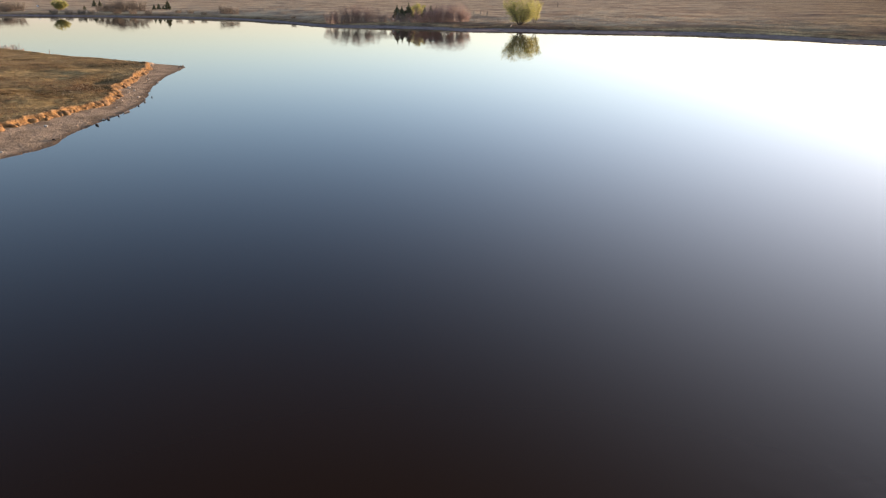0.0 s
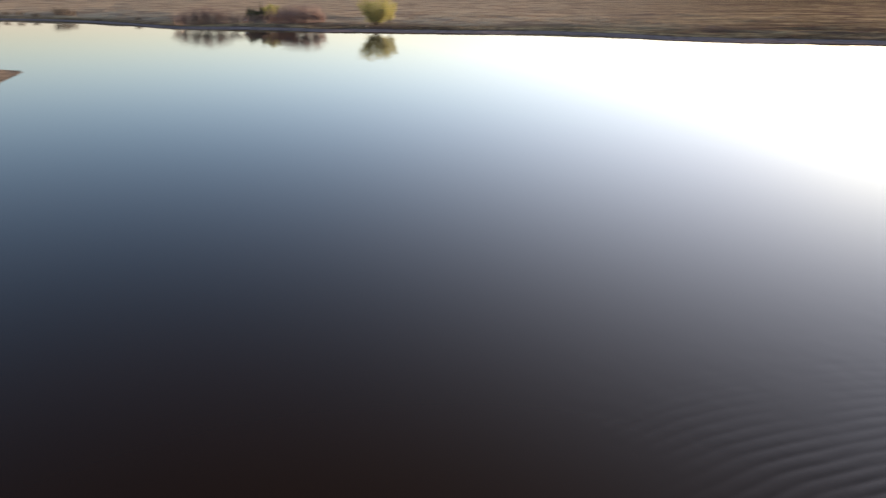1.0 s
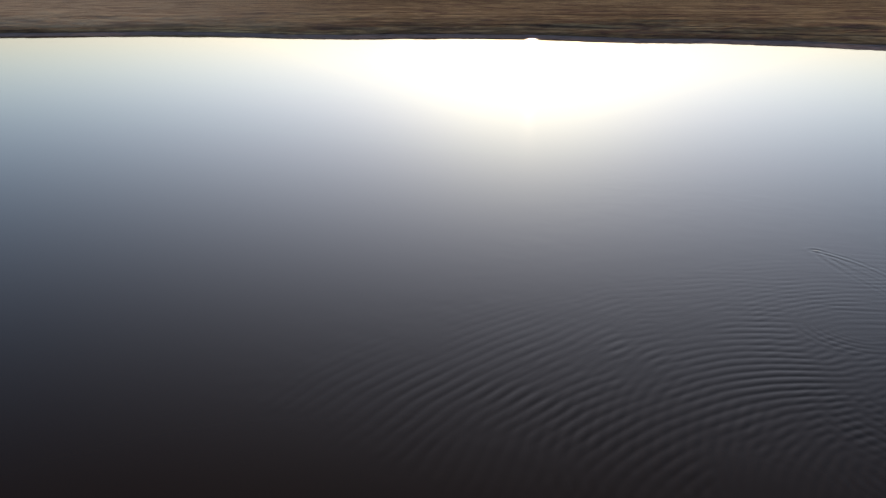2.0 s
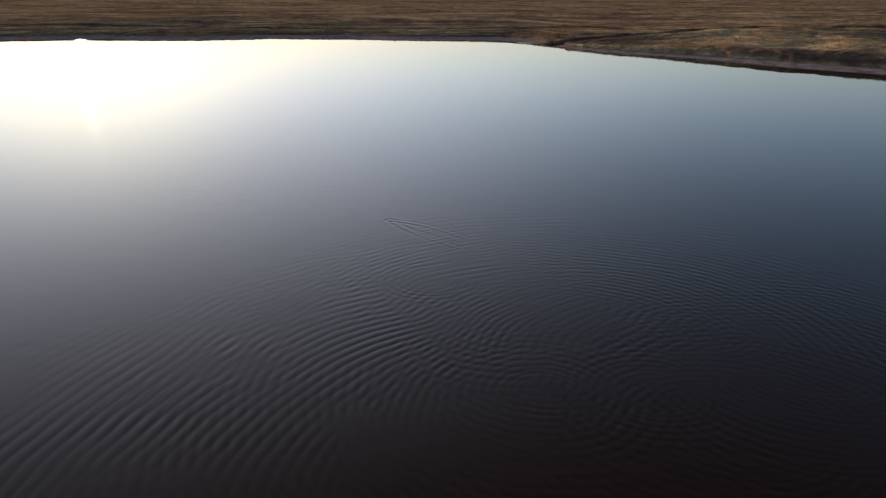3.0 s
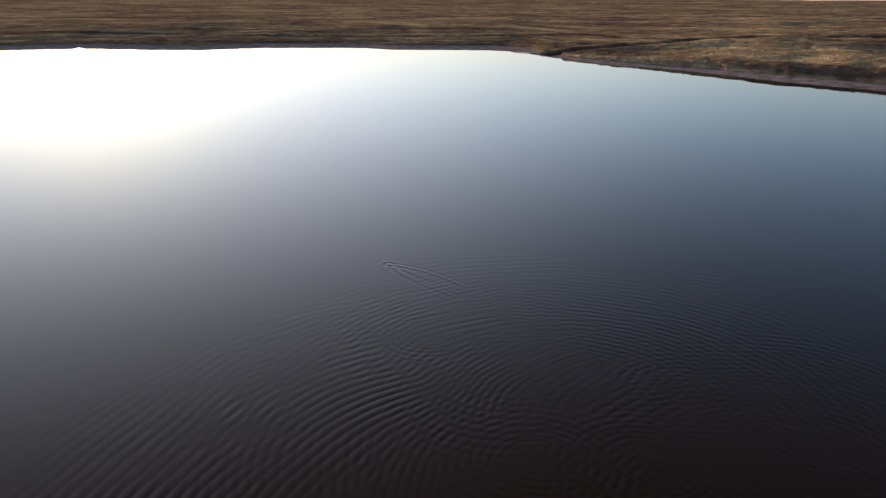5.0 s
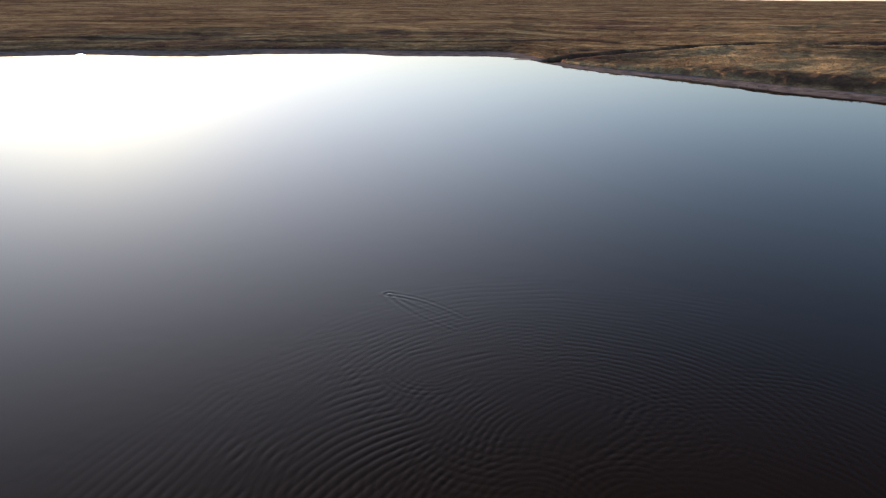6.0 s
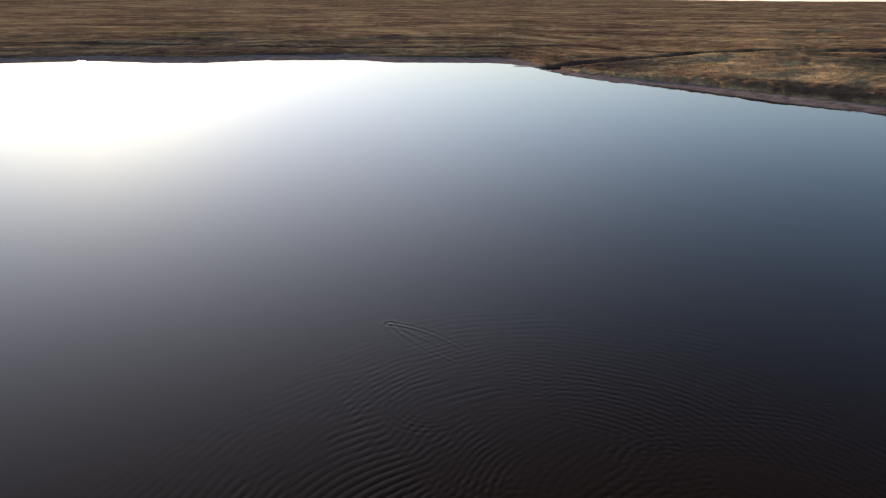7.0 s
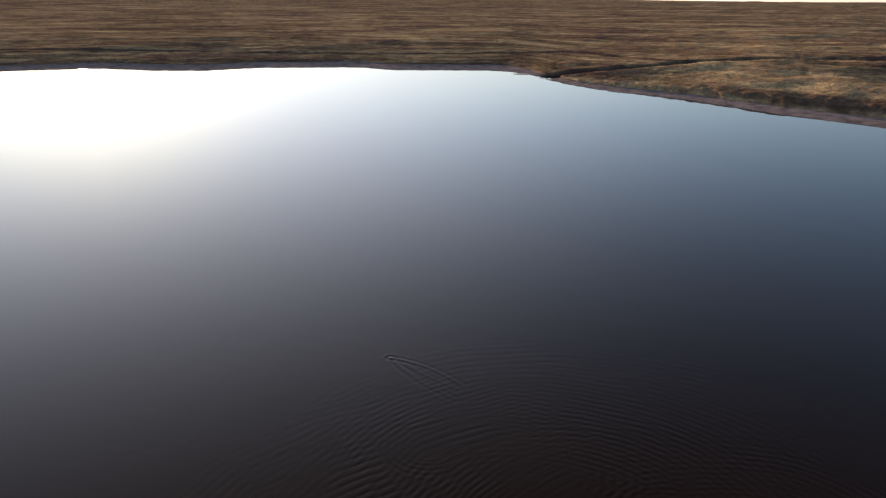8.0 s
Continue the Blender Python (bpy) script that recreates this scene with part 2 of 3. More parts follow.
MAT_GLASS = plain("dark_window_glass", (0.01, 0.012, 0.014), (0.02, 0.022, 0.025), 0.5, 0.05, 0.5)
MAT_WRACK = plain("dark_wet_driftwood", (0.02, 0.015, 0.012), (0.06, 0.045, 0.035), 2.0)

# ---------------------------------------------------------------- plan of the lake
# bearing (degrees left of +y) and distance of the shore from the middle of the lake
SHORE = np.array([(-180, 200), (-130, 190), (-90, 180), (-60, 190), (-40, 207), (-31.2, 220), (-28.8, 224), (-25.3, 230),
                  (-21.6, 241), (-17.7, 256), (-13.5, 269), (-11.3, 279), (-9.3, 294), (-7.7, 311), (-6.8, 327), (-5, 340),
                  (-3.2, 344), (3.7, 344), (6.2, 359), (14, 363), (18, 354), (21.5, 362), (25, 382), (32, 386), (36, 381),
                  (40, 373), (44, 382), (47.2, 402), (50, 420), (53.5, 434), (58, 431), (63, 442), (68, 454), (70, 447),
                  (73, 478), (76, 497), (80, 510), (82, 550), (84, 622), (88, 733), (91, 785), (96, 850), (103, 940), (110, 900),
                  (120, 420), (130, 210), (180, 200)], float)


def shore_at(az):
    r = sum(np.interp(az + d, SHORE[:, 0], SHORE[:, 1]) for d in (-0.35, 0, 0.35)) / 3
    near = sm(-34, -20, -np.abs(az - 36) + 70 - 34)
    return r + near * (0.7 * np.sin(az * 5.1) * np.sin(az * 1.7 + 1) + 0.6 * (2 * value_noise(az * 2.2, az * 0, 3) - 1)
                       + 0.2 * (2 * value_noise(az * 9, az * 0, 5) - 1))


def shore_wide(az):
    return sum(np.interp(az + d, SHORE[:, 0], SHORE[:, 1]) for d in np.arange(-4, 4.1, 1.0)) / 9


GULLY = rounded([(36, 309), (51, 315), (77, 316), (100, 322), (128, 324), (150, 326), (171, 328), (190, 317), (258, 283)])
TRACK = rounded([(-330, 400), (-200, 418), (-91, 415), (-27, 408), (36, 411), (68, 408), (88, 376), (100, 338), (112, 328)])


def land_height(x, y, az, s):
    """Height of the land s metres behind the shore; also how bare, damp, dark (track, gully, scarp) and eroded it is.
    """
    far_side = sm(-9, -4, az)
    beach = 13 + 11 * far_side + 3.0 * fbm(x, y, 40, 2, 4)
    bank = np.interp(az, [-40, -24, -16, -8, 0, 60, 100], [2.8, 2.5, 1.3, 0.6, 0.5, 0.6, 0.4]) * (1 + 0.35 * fbm(x, y, 25, 2, 9))
    wob = 1.2 * fbm(x, y, 7, 2, 12)
    up = sm(0, 1, (s - beach + wob) / np.interp(az, [-30, -22, -14, -8], [9, 7, 3, 1.8]))
    z = np.where(s < 0, 0.05 * s, 0.035 * np.minimum(s, beach))
    z = np.maximum(z, -1.5)
    wide = np.maximum(np.hypot(x, y) - shore_wide(az) - 13 - 11 * far_side, 0)
    inland = wide * sm(0, 14, s - beach + wob)
    z = z + bank * up + 3.9 * (1 - np.exp(-inland / 75)) + 11 * (1 - np.exp(-inland / 2500))
    roll = sm(8, 150, inland)
    z = z + up * (0.17 * fbm(x, y, 2.6, 2, 1) + 0.24 * fbm(x, y, 9, 3, 2)) + sm(3, 40, inland) * 0.8 * fbm(x, y, 38, 3, 3)
    z = z + roll * (1.6 * fbm(x, y, 150, 4, 5) + 2.2 * sm(150, 900, inland) * fbm(x, y, 650, 3, 6))
    z = z + sm(700, 3200, inland) * np.interp(az, [-40, -24, -8, 30, 60], [7, 8, 22, 34, 42])
    step = np.sin(inland / 5.5 + 2.2 * fbm(x, y, 90, 2, 7))
    z = z + sm(2, 25, inland) * (1 - sm(150, 400, inland)) * 0.14 * step
    z = np.where(s > 0, z + 0.03 * fbm(x, y, 2, 2, 8), z)
    dg, at = to_line(x, y, GULLY)
    width = 9.0 - 3.2 * at + 2 * fbm(x, y, 20, 2, 10)
    z = z - (3.2 - 0.9 * at) * (1 - sm(0.4 * width, 0.9 * width, dg)) * sm(0, 10, s)
    z = z + 1.0 * np.exp(-(np.hypot((x - 118) / 30, (y - 318) / 22)) ** 2) + 0.9 * np.exp(-(np.hypot((x - 75) / 18, (y - 312) / 14)) ** 2)
    dt, _ = to_line(x, y, TRACK)
    dark_ground = (1 - sm(2.0, 4.0, dt)) * sm(5, 20, s)
    z = z - 0.3 * dark_ground
    bare = 1 - sm(-1.5, 2.5, s - beach + wob)
    damp = 1 - sm(0.5, 3.0, s + 2 * fbm(x, y, 8, 2, 11))
    soil = 0.1 * up * (1 - sm(1.2, 2.4, s - beach + wob))
    dry = sm(34, 58, az) * sm(4, 60, inland)
    # the gully takes the darker tone too
    dark_ground = np.maximum(dark_ground, (1 - sm(0.6 * width, 1.0 * width, dg)) * sm(2, 14, s))
    # face of the high bank beyond bearing -15, darker as well
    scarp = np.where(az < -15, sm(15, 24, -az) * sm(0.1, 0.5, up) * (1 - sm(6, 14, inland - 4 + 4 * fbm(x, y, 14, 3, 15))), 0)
    dark_ground = np.maximum(dark_ground, 0.75 * scarp)
    return z, bare, damp, dark_ground, soil, dry


def build_ground():
    az = np.concatenate([np.arange(-180, -36, 3.0), np.arange(-36, 107, 0.12), np.arange(107.5, 180, 3.0)])
    s = [-60, -25, -10, -5, -2.5, -1.2, -0.5]
    s += list(np.arange(0, 46, 0.75))
    while s[-1] < 4200:
        s.append(s[-1] + max(0.75, s[-1] * 0.026))
    s = np.array(s)
    A, S = np.meshgrid(az, s)
    base = shore_at(A)
    r = base + S
    x, y = -np.sin(np.radians(A)) * r, np.cos(np.radians(A)) * r
    z, bare, damp, dark_ground, soil, dry = land_height(x, y, A, S)
    co = np.stack([x, y, z], -1).reshape(-1, 3)
    faces = grid_faces(len(s), len(az), True)[:, ::-1]
    mid = len(co)
    co = np.vstack([co, [(0, 0, -3)]])
    n = len(az)
    fan = [(mid, i, (i + 1) % n) for i in range(n)]
    me = sheet("ground", co.tolist(), faces.tolist() + [f[::-1] for f in fan], MAT_LAND)
    for name, v in (("bare", bare), ("damp", damp), ("dark_ground", dark_ground), ("soil", soil), ("dry", dry), ("along", np.radians(A) * 400), ("inland", S)):
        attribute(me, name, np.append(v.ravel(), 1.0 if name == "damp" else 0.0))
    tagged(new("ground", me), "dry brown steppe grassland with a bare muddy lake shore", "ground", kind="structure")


build_ground()


def ground_z(az, r):
    a, rr = np.atleast_1d(np.asarray(az, float)), np.atleast_1d(np.asarray(r, float))
    x, y = -np.sin(np.radians(a)) * rr, np.cos(np.radians(a)) * rr
    return x, y, land_height(x, y, a, rr - shore_at(a))[0]


# ---------------------------------------------------------------- headland
HEAD = rounded([(-66, -62), (-96, -24), (-113, -18), (-132, -12.5), (-154, -10.5), (-174, -10), (-193, -8), (-210, -5.2),
                (-219, -4.8), (-228, -10), (-250, -26), (-276, -45), (-323, -74), (-420, -150), (-300, -235), (-110, -190)], 5, True)
HEAD_FRONT = HEAD[:41]
HEAD_AT = Matrix.Translation((-7.46, 2.42, 0))   # where the plan of the headland lies


def on_head(ob):
    ob.matrix_basis = HEAD_AT @ ob.matrix_basis
    return ob



def head_height(x, y):
    loop = HEAD + HEAD[:1]
    d, _ = to_line(x, y, loop)
    inside = np.zeros(x.shape, bool)
    for (ax, ay), (bx, by) in zip(loop[:-1], loop[1:]):
        cross = ((ay > y) != (by > y)) & (x < (bx - ax) * (y - ay) / ((by - ay) if by != ay else 1e-9) + ax)
        inside ^= cross
    d = np.where(inside, d, -d) + 0.5 * fbm(x, y, 4, 4, 21) + 0.25 * fbm(x, y, 18, 2, 22)
    df, at = to_line(x, y, HEAD_FRONT)
    front = sm(-4, 4, d + 6 - df)
    beach = 2.2 + front * (np.interp(at, [0, 0.25, 0.30, 0.35, 0.39, 0.42, 0.5, 0.56, 0.6, 0.66, 0.8, 0.9, 1.0],
                                     [11, 10, 8.6, 8, 6.6, 5.0, 5.6, 6.6, 5.2, 5.2, 6.5, 8.5, 9]) - 2.6)
    u = at * 62
    scallop = 0.5 * np.abs(np.sin(math.pi * u * 0.9 + 3 * fbm(x, y, 6, 2, 23))) + 0.5 * fbm(x, y, 11, 3, 24) + 0.4 * fbm(x, y, 2.2, 2, 31)
    e = d - beach - scallop
    up = sm(0, 0.8, e)
    lip = np.exp(-((e - 0.9) / 0.6) ** 2) * (0.06 + 0.22 * fbm(x, y, 2.0, 2, 25))
    z = np.where(d < 0, 0.07 * d, 0.055 * np.minimum(d, beach + 1))
    top = np.maximum(e, 0)
    z = np.maximum(z, -1.2) + up * (0.8 + 0.3 * fbm(x, y, 7, 2, 26)) * (0.5 + 0.5 * front) + lip
    z = z + up * (0.05 * fbm(x, y, 1.1, 2, 27) + 0.06 * fbm(x, y, 5, 2, 28)) + 0.022 * np.minimum(top, 45) + sm(2, 30, top) * 0.3 * fbm(x, y, 30, 3, 29) - 0.7 * up * np.exp(-((x + 172) / 7) ** 2 - ((y + 20.5) / 3.0) ** 2)
    z = z + (d > 0) * 0.02 * fbm(x, y, 0.9, 2, 30)
    bare = 1 - sm(0.5, 1.3, e)
    damp = 1 - sm(0.4, 1.8, d)
    soil = sm(-0.5, 0.0, e) * (1 - sm(0.5, 1.3, e)) * front
    return z, bare, damp, soil, e


def build_headland():
    xs = np.concatenate([np.arange(-430, -330, 6.0), np.arange(-330, -236, 1.0), np.arange(-236, -92, 0.3), np.arange(-92, -55, 3.0)])
    ys = np.concatenate([np.arange(-240, -80, 6.0), np.arange(-80, -42, 1.0), np.arange(-42, 4, 0.3)])
    X, Y = np.meshgrid(xs, ys)
    z, bare, damp, soil, _ = head_height(X, Y)
    me = sheet("headland", np.stack([X, Y, z], -1).reshape(-1, 3).tolist(), grid_faces(len(ys), len(xs)).tolist(), MAT_HEAD)
    for name, v in (("bare", bare), ("damp", damp), ("soil", soil), ("dark_ground", 0 * z)):
        attribute(me, name, v)
    tagged(on_head(new("headland", me)), "grassy headland with an eroded sunlit earth bank and pebble beach", "headland", kind="structure")


build_headland()

# ---------------------------------------------------------------- water
RINGS = [  # x, y, wave length, inner and outer reach, height, the way in which they run on (none: all round)
    (10.0, 22.0, 0.52, 12, 39, 0.0058, (-0.94, 0.34)), (14.0, 33.0, 0.45, 9, 34, 0.0058, (-0.97, 0.22)),
    (12.0, 28.0, 0.47, 10, 36, 0.0036, (-0.98, 0.1)), (5.5, 34.0, 0.52, 8, 31, 0.0033, (0.85, 0.53)), (9.0, 33.0, 0.66, 12, 36, 0.0030, (-0.15, 0.99)),
    (4.6, 43.0, 0.50, 2, 15, 0.0022, None), (5.5, 34.0, 0.54, 2, 20, 0.0012, None), (14.2, 33.0, 0.50, 2, 20, 0.0012, None),
    (13.4, 27.5, 0.46, 1.5, 15, 0.0018, None), (-0.8, 45.5, 0.42, 0.3, 5, 0.0026, None), (20.0, 35.0, 0.50, 3, 16, 0.0036, (0.8, 0.6)),
    (4.9, 30.9, 0.42, 0.5, 8, 0.0024, None), (10.5, 30.8, 0.42, 0.5, 7, 0.0020, None), (14.5, 38.0, 0.44, 0.5, 7, 0.0020, None),
    (17.0, 29.5, 0.47, 1, 15, 0.0022, None), (19.0, 33.5, 0.45, 1, 15, 0.0022, None), (12.5, 26.0, 0.45, 1, 12, 0.0014, None)]
WAKES = [rounded(p) for p in (  # faint furrows of a narrow wake
    [(-4.7, 59.6), (-2.3, 58.5), (-0.2, 56.8), (1.8, 54.6)], [(-4.7, 59.6), (-3.4, 57.3), (-1.5, 54.9), (1.0, 52.4)],
    [(-4.2, 59.1), (-2.0, 57.0), (1.2, 54.0)], [(-4.2, 58.8), (-2.6, 56.6), (0.4, 53.4)])]


def waves(x, y):
    z = np.zeros(x.shape)
    for k, (cx, cy, wl, r0, r1, h, way) in enumerate(RINGS):
        r = np.hypot(x - cx, y - cy) + 0.7 * fbm(x, y, 9, 2, 40 + k) + 0.10 * fbm(x, y, 2.4, 2, 70 + k)
        broken = 0.55 + 1.3 * fbm(x, y, 6, 2, 50 + k) + 0.6 * fbm(x, y, 2.4, 2, 90 + k)
        a = sm(r0, r0 + 3 + wl, r) * (1 - sm(0.5 * r1, r1, r)) * broken
        if way:
            a = a * np.maximum(sm(0.35, 0.9, ((x - cx) * way[0] + (y - cy) * way[1]) / (np.abs(r) + 1)), 0.1)
        p = 2 * math.pi * r / (wl * (0.8 + 0.4 * r / r1))
        z += h * np.clip(a, 0, 1.3) * (np.sin(p) + 0.22 * np.cos(2 * p))
    z += 0.0022 * fbm(x, y, 1.6, 3, 60) + 0.0013 * fbm(x * 0.6, y, 0.8, 2, 61)
    for k, line in enumerate(WAKES):
        d, at = to_line(x, y, line)
        h = (0.013 if k < 2 else 0.007) * (1 - 0.6 * at)
        z += h * (np.exp(-(d / 0.13) ** 2) - 0.6 * np.exp(-((d - 0.34) / 0.16) ** 2) + 0.3 * np.exp(-((d - 0.65) / 0.18) ** 2))
    return z


def build_water():
    xs = np.arange(-34, 46.01, 0.09)
    ys = np.concatenate([np.arange(19, 61, 0.08), np.arange(61, 86.01, 0.14)])
    X, Y = np.meshgrid(xs, ys)
    x0, x1, y0, y1 = xs[0], xs[-1], ys[0], ys[-1]
    fade = sm(0, 10, X - x0) * sm(0, 10, x1 - X) * sm(0, 2, Y - y0) * sm(0, 10, y1 - Y)
    Z = waves(X, Y) * fade
    co = np.stack([X, Y, Z], -1).reshape(-1, 3).tolist()
    faces = grid_faces(len(ys), len(xs)).tolist()
    n = len(co)
    R = 1050
    co += [(x0, y0, 0), (x1, y0, 0), (x1, y1, 0), (x0, y1, 0), (-R, -R, 0), (R, -R, 0), (R, R, 0), (-R, R, 0)]
    faces += [(n + 4, n + 5, n + 1, n), (n + 5, n + 6, n + 2, n + 1), (n + 6, n + 7, n + 3, n + 2), (n + 7, n + 4, n, n + 3)]
    tagged(new("water", sheet("water", co, faces, MAT_WATER)), "dark still lake water with fading ring ripples", "water", kind="structure")


build_water()

# ---------------------------------------------------------------- trees and shrubs
def tube(co, faces, pts, radii, sides=6):
    """Adds a tapered limb along the points."""
    first = len(co)
    for k, (p, r) in enumerate(zip(pts, radii)):
        way = (Vector(pts[min(k + 1, len(pts) - 1)]) - Vector(pts[max(k - 1, 0)])).normalized()
        a = way.orthogonal().normalized()
        b = way.cross(a)
        for q in range(sides):
            t = 2 * math.pi * q / sides
            co.append(tuple(Vector(p) + r * (math.cos(t) * a + math.sin(t) * b)))
    for k in range(len(pts) - 1):
        for q in range(sides):
            i, j = first + k * sides + q, first + k * sides + (q + 1) % sides
            faces.append((i, j, j + sides, i + sides))
    faces.append(tuple(range(first + (len(pts) - 1) * sides, len(co))))


def limb(rng, start, way, length, bend, steps=5):
    pts, p, d = [tuple(start)], Vector(start), Vector(way).normalized()
    for _ in range(steps):
        d = (d + Vector((rng.uniform(-1, 1), rng.uniform(-1, 1), rng.uniform(-0.6, 1))) * bend).normalized()
        p = p + d * (length / steps)
        pts.append(tuple(p))
    return pts


def leaves(rng, centres, spread, count, size):
    """A crown of many small folded leaf sprays scattered round the given places."""
    co, faces = [], []
    for _ in range(count):
        c = centres[rng.randrange(len(centres))]
        p = Vector(c) + Vector((rng.gauss(0, 1), rng.gauss(0, 1), rng.gauss(0, 0.8))) * spread
        a = Vector((rng.uniform(-1, 1), rng.uniform(-1, 1), rng.uniform(-1, 1))).normalized()
        b = a.orthogonal().normalized()
        s = size * rng.uniform(0.6, 1.4)
        n = len(co)
        co += [tuple(p - a * s), tuple(p + b * s * 0.5), tuple(p + a * s), tuple(p - b * s * 0.5 + a.cross(b) * s * 0.3)]
        faces += [(n, n + 1, n + 2), (n, n + 2, n + 3)]
    return co, faces


def broadleaf(name, seed, height, width, stems, count, leaf, label, category="tree"):
    """A many-stemmed tree with a broken, airy, rounded crown that hangs low."""
    rng = random.Random(seed)
    top = new(name)
    tagged(top, label, category)
    bark, bf, tips = [], [], []
    for k in range(stems):
        t = 2 * math.pi * (k + rng.uniform(-0.3, 0.3)) / stems
        lean = rng.uniform(0.1, 1.05) * width / height
        reach = math.hypot(1, lean)
        main = limb(rng, (0.5 * math.cos(t), 0.5 * math.sin(t), -0.3), (math.cos(t) * lean, math.sin(t) * lean, 1),
                    height * (0.78 - 0.1 * lean) * rng.uniform(0.85, 1.1) * min(reach, 1.15), 0.1, 7)
        tube(bark, bf, main, [height * 0.010 * (1 - 0.11 * q) for q in range(8)])
        for q in range(2, 8):
            for _ in range(5):
                u = rng.uniform(0, 2 * math.pi)
                twig = limb(rng, main[q], (math.cos(u), math.sin(u), rng.uniform(-0.3, 1.3)), width * rng.uniform(0.08, 0.22), 0.3, 4)
                tube(bark, bf, twig, [height * 0.0028 * (1 - 0.2 * w) for w in range(5)], 3)
                tips += twig[1:]
    for _ in range(46):   # twigs that fill the dome between the main limbs
        u, v = rng.uniform(0, 2 * math.pi), rng.uniform(-0.6, 1.0)
        q = math.sqrt(1 - max(v - 0.15, -0.35) ** 2 / 0.85) * (0.62 + 0.38 * min(1, v + 0.6)) * rng.uniform(0.45, 1.05)
        p = (0.5 * width * q * math.cos(u), 0.5 * width * q * math.sin(u), height * (0.53 + 0.42 * v * rng.uniform(0.75, 1.0)))
        tips += limb(rng, p, (-p[0], -p[1], rng.uniform(-3, 3)), width * 0.12, 0.4, 3)
    part("trunk", sheet("trunk", bark, bf, MAT_BARK), top)
    co, faces = leaves(rng, tips, height * 0.042, count, leaf)
    part("crown", sheet("crown", co, faces, MAT_WILLOW, False), top, "sparse yellow-green spring leaves")
    return top


def spruce(seed, height):
    rng = random.Random(seed)
    top = new("spruce")
    tagged(top, "dark green spruce with a narrow pointed crown on the lake shore", "tree")
    co, faces = [], []
    tube(co, faces, [(0, 0, -0.3), (0.03 * height * 0.2, 0, height * 0.5), (0, 0, height)], [height * 0.018, height * 0.011, 0.02], 6)
    part("trunk", sheet("trunk", co, faces, MAT_BARK), top)
    co, faces = [], []
    z = height * 0.06
    while z < height * 0.98:
        reach = height * 0.36 * (1 - z / height) ** 0.8 * rng.choice((0.55, 0.8, 1.0, 1.2, 1.35)) + 0.15
        for _ in range(rng.randint(8, 13)):
            t, r = rng.uniform(0, 2 * math.pi), reach * rng.uniform(0.4, 1.25)
            d = Vector((math.cos(t), math.sin(t), 0))
            side = Vector((-d.y, d.x, 0)) * r * 0.28
            n, drop = len(co), r * rng.uniform(0.15, 0.5)
            base = Vector((0, 0, z + rng.uniform(-0.2, 0.2)))
            co += [tuple(base), tuple(base + d * r * 0.6 + side - Vector((0, 0, drop * 0.5))), tuple(base + d * r - Vector((0, 0, drop))),
                   tuple(base + d * r * 0.6 - side - Vector((0, 0, drop * 0.7))), tuple(base + d * r * 0.55 - Vector((0, 0, drop + r * 0.3)))]
            faces += [(n, n + 1, n + 2), (n, n + 2, n + 3), (n, n + 4, n + 2)]
        z += height * 0.036
    part("crown", sheet("crown", co, faces, MAT_NEEDLE, False), top)
    return top


def bare_shrub(seed, height, width, stems, material, label):
    """A thicket of thin leafless stems."""
    rng = random.Random(seed)
    top = new("bare_shrub")
    tagged(top, label, "shrub")
    co, faces, fine, ff = [], [], [], []
    for _ in range(stems):
        t, r = rng.uniform(0, 2 * math.pi), width * 0.5 * rng.uniform(0, 1) ** 0.6
        base = (r * 0.75 * math.cos(t), r * 0.75 * math.sin(t), -0.2)
        h = height * rng.uniform(0.45, 1.0) * (1 - 0.25 * r / width)
        pts = limb(rng, base, (0.35 * math.cos(t), 0.35 * math.sin(t), 1), h, 0.12, 5)
        tube(co, faces, pts, [0.07, 0.06, 0.05, 0.04, 0.03, 0.015], 3)
        for q in range(2, 6):
            for _ in range(4):
                u = rng.uniform(0, 2 * math.pi)
                tw = limb(rng, pts[q], (math.cos(u), math.sin(u), rng.uniform(0.3, 1.4)), h * rng.uniform(0.1, 0.26), 0.25, 2)
                tube(fine, ff, tw, [0.035, 0.025, 0.012], 3)
    part("stem", sheet("stem", co, faces, material), top)
    part("twig", sheet("twig", fine, ff, material), top)
    return top


def stand(ob, az, r, turn=0.0, size=1.0, sink=0.05):
    x, y, z = ground_z(az, r)
    ob.matrix_basis = pose(float(x[0]), float(y[0]), float(z[0]) - sink, 0, 0, turn) @ Matrix.Scale(size, 4)
    return ob


def another(ob, az, r, turn=0.0, size=1.0, sink=0.05):
    x, y, z = ground_z(az, r)
    return copy_thing(ob, pose(float(x[0]), float(y[0]), float(z[0]) - sink, 0, 0, turn) @ Matrix.Scale(size, 4))


willow = stand(broadleaf("willow", 3, 18.5, 25, 15, 14500, 0.22, "broad yellow-green willow coming into leaf above the shore"), 66.3, 500)
second = stand(broadleaf("willow", 5, 15.5, 10, 6, 3600, 0.22, "slender yellow-green willow beside a broader one"), 65.2, 512)
near_bush = stand(broadleaf("willow", 8, 11.5, 9, 6, 4200, 0.28, "small yellow-green willow between dark spruces"), 73.9, 566, 40)
far_bush = stand(broadleaf("poplar", 11, 13, 17, 7, 6500, 0.4, "rounded yellow-green poplar on the far shore"), 98.5, 985)

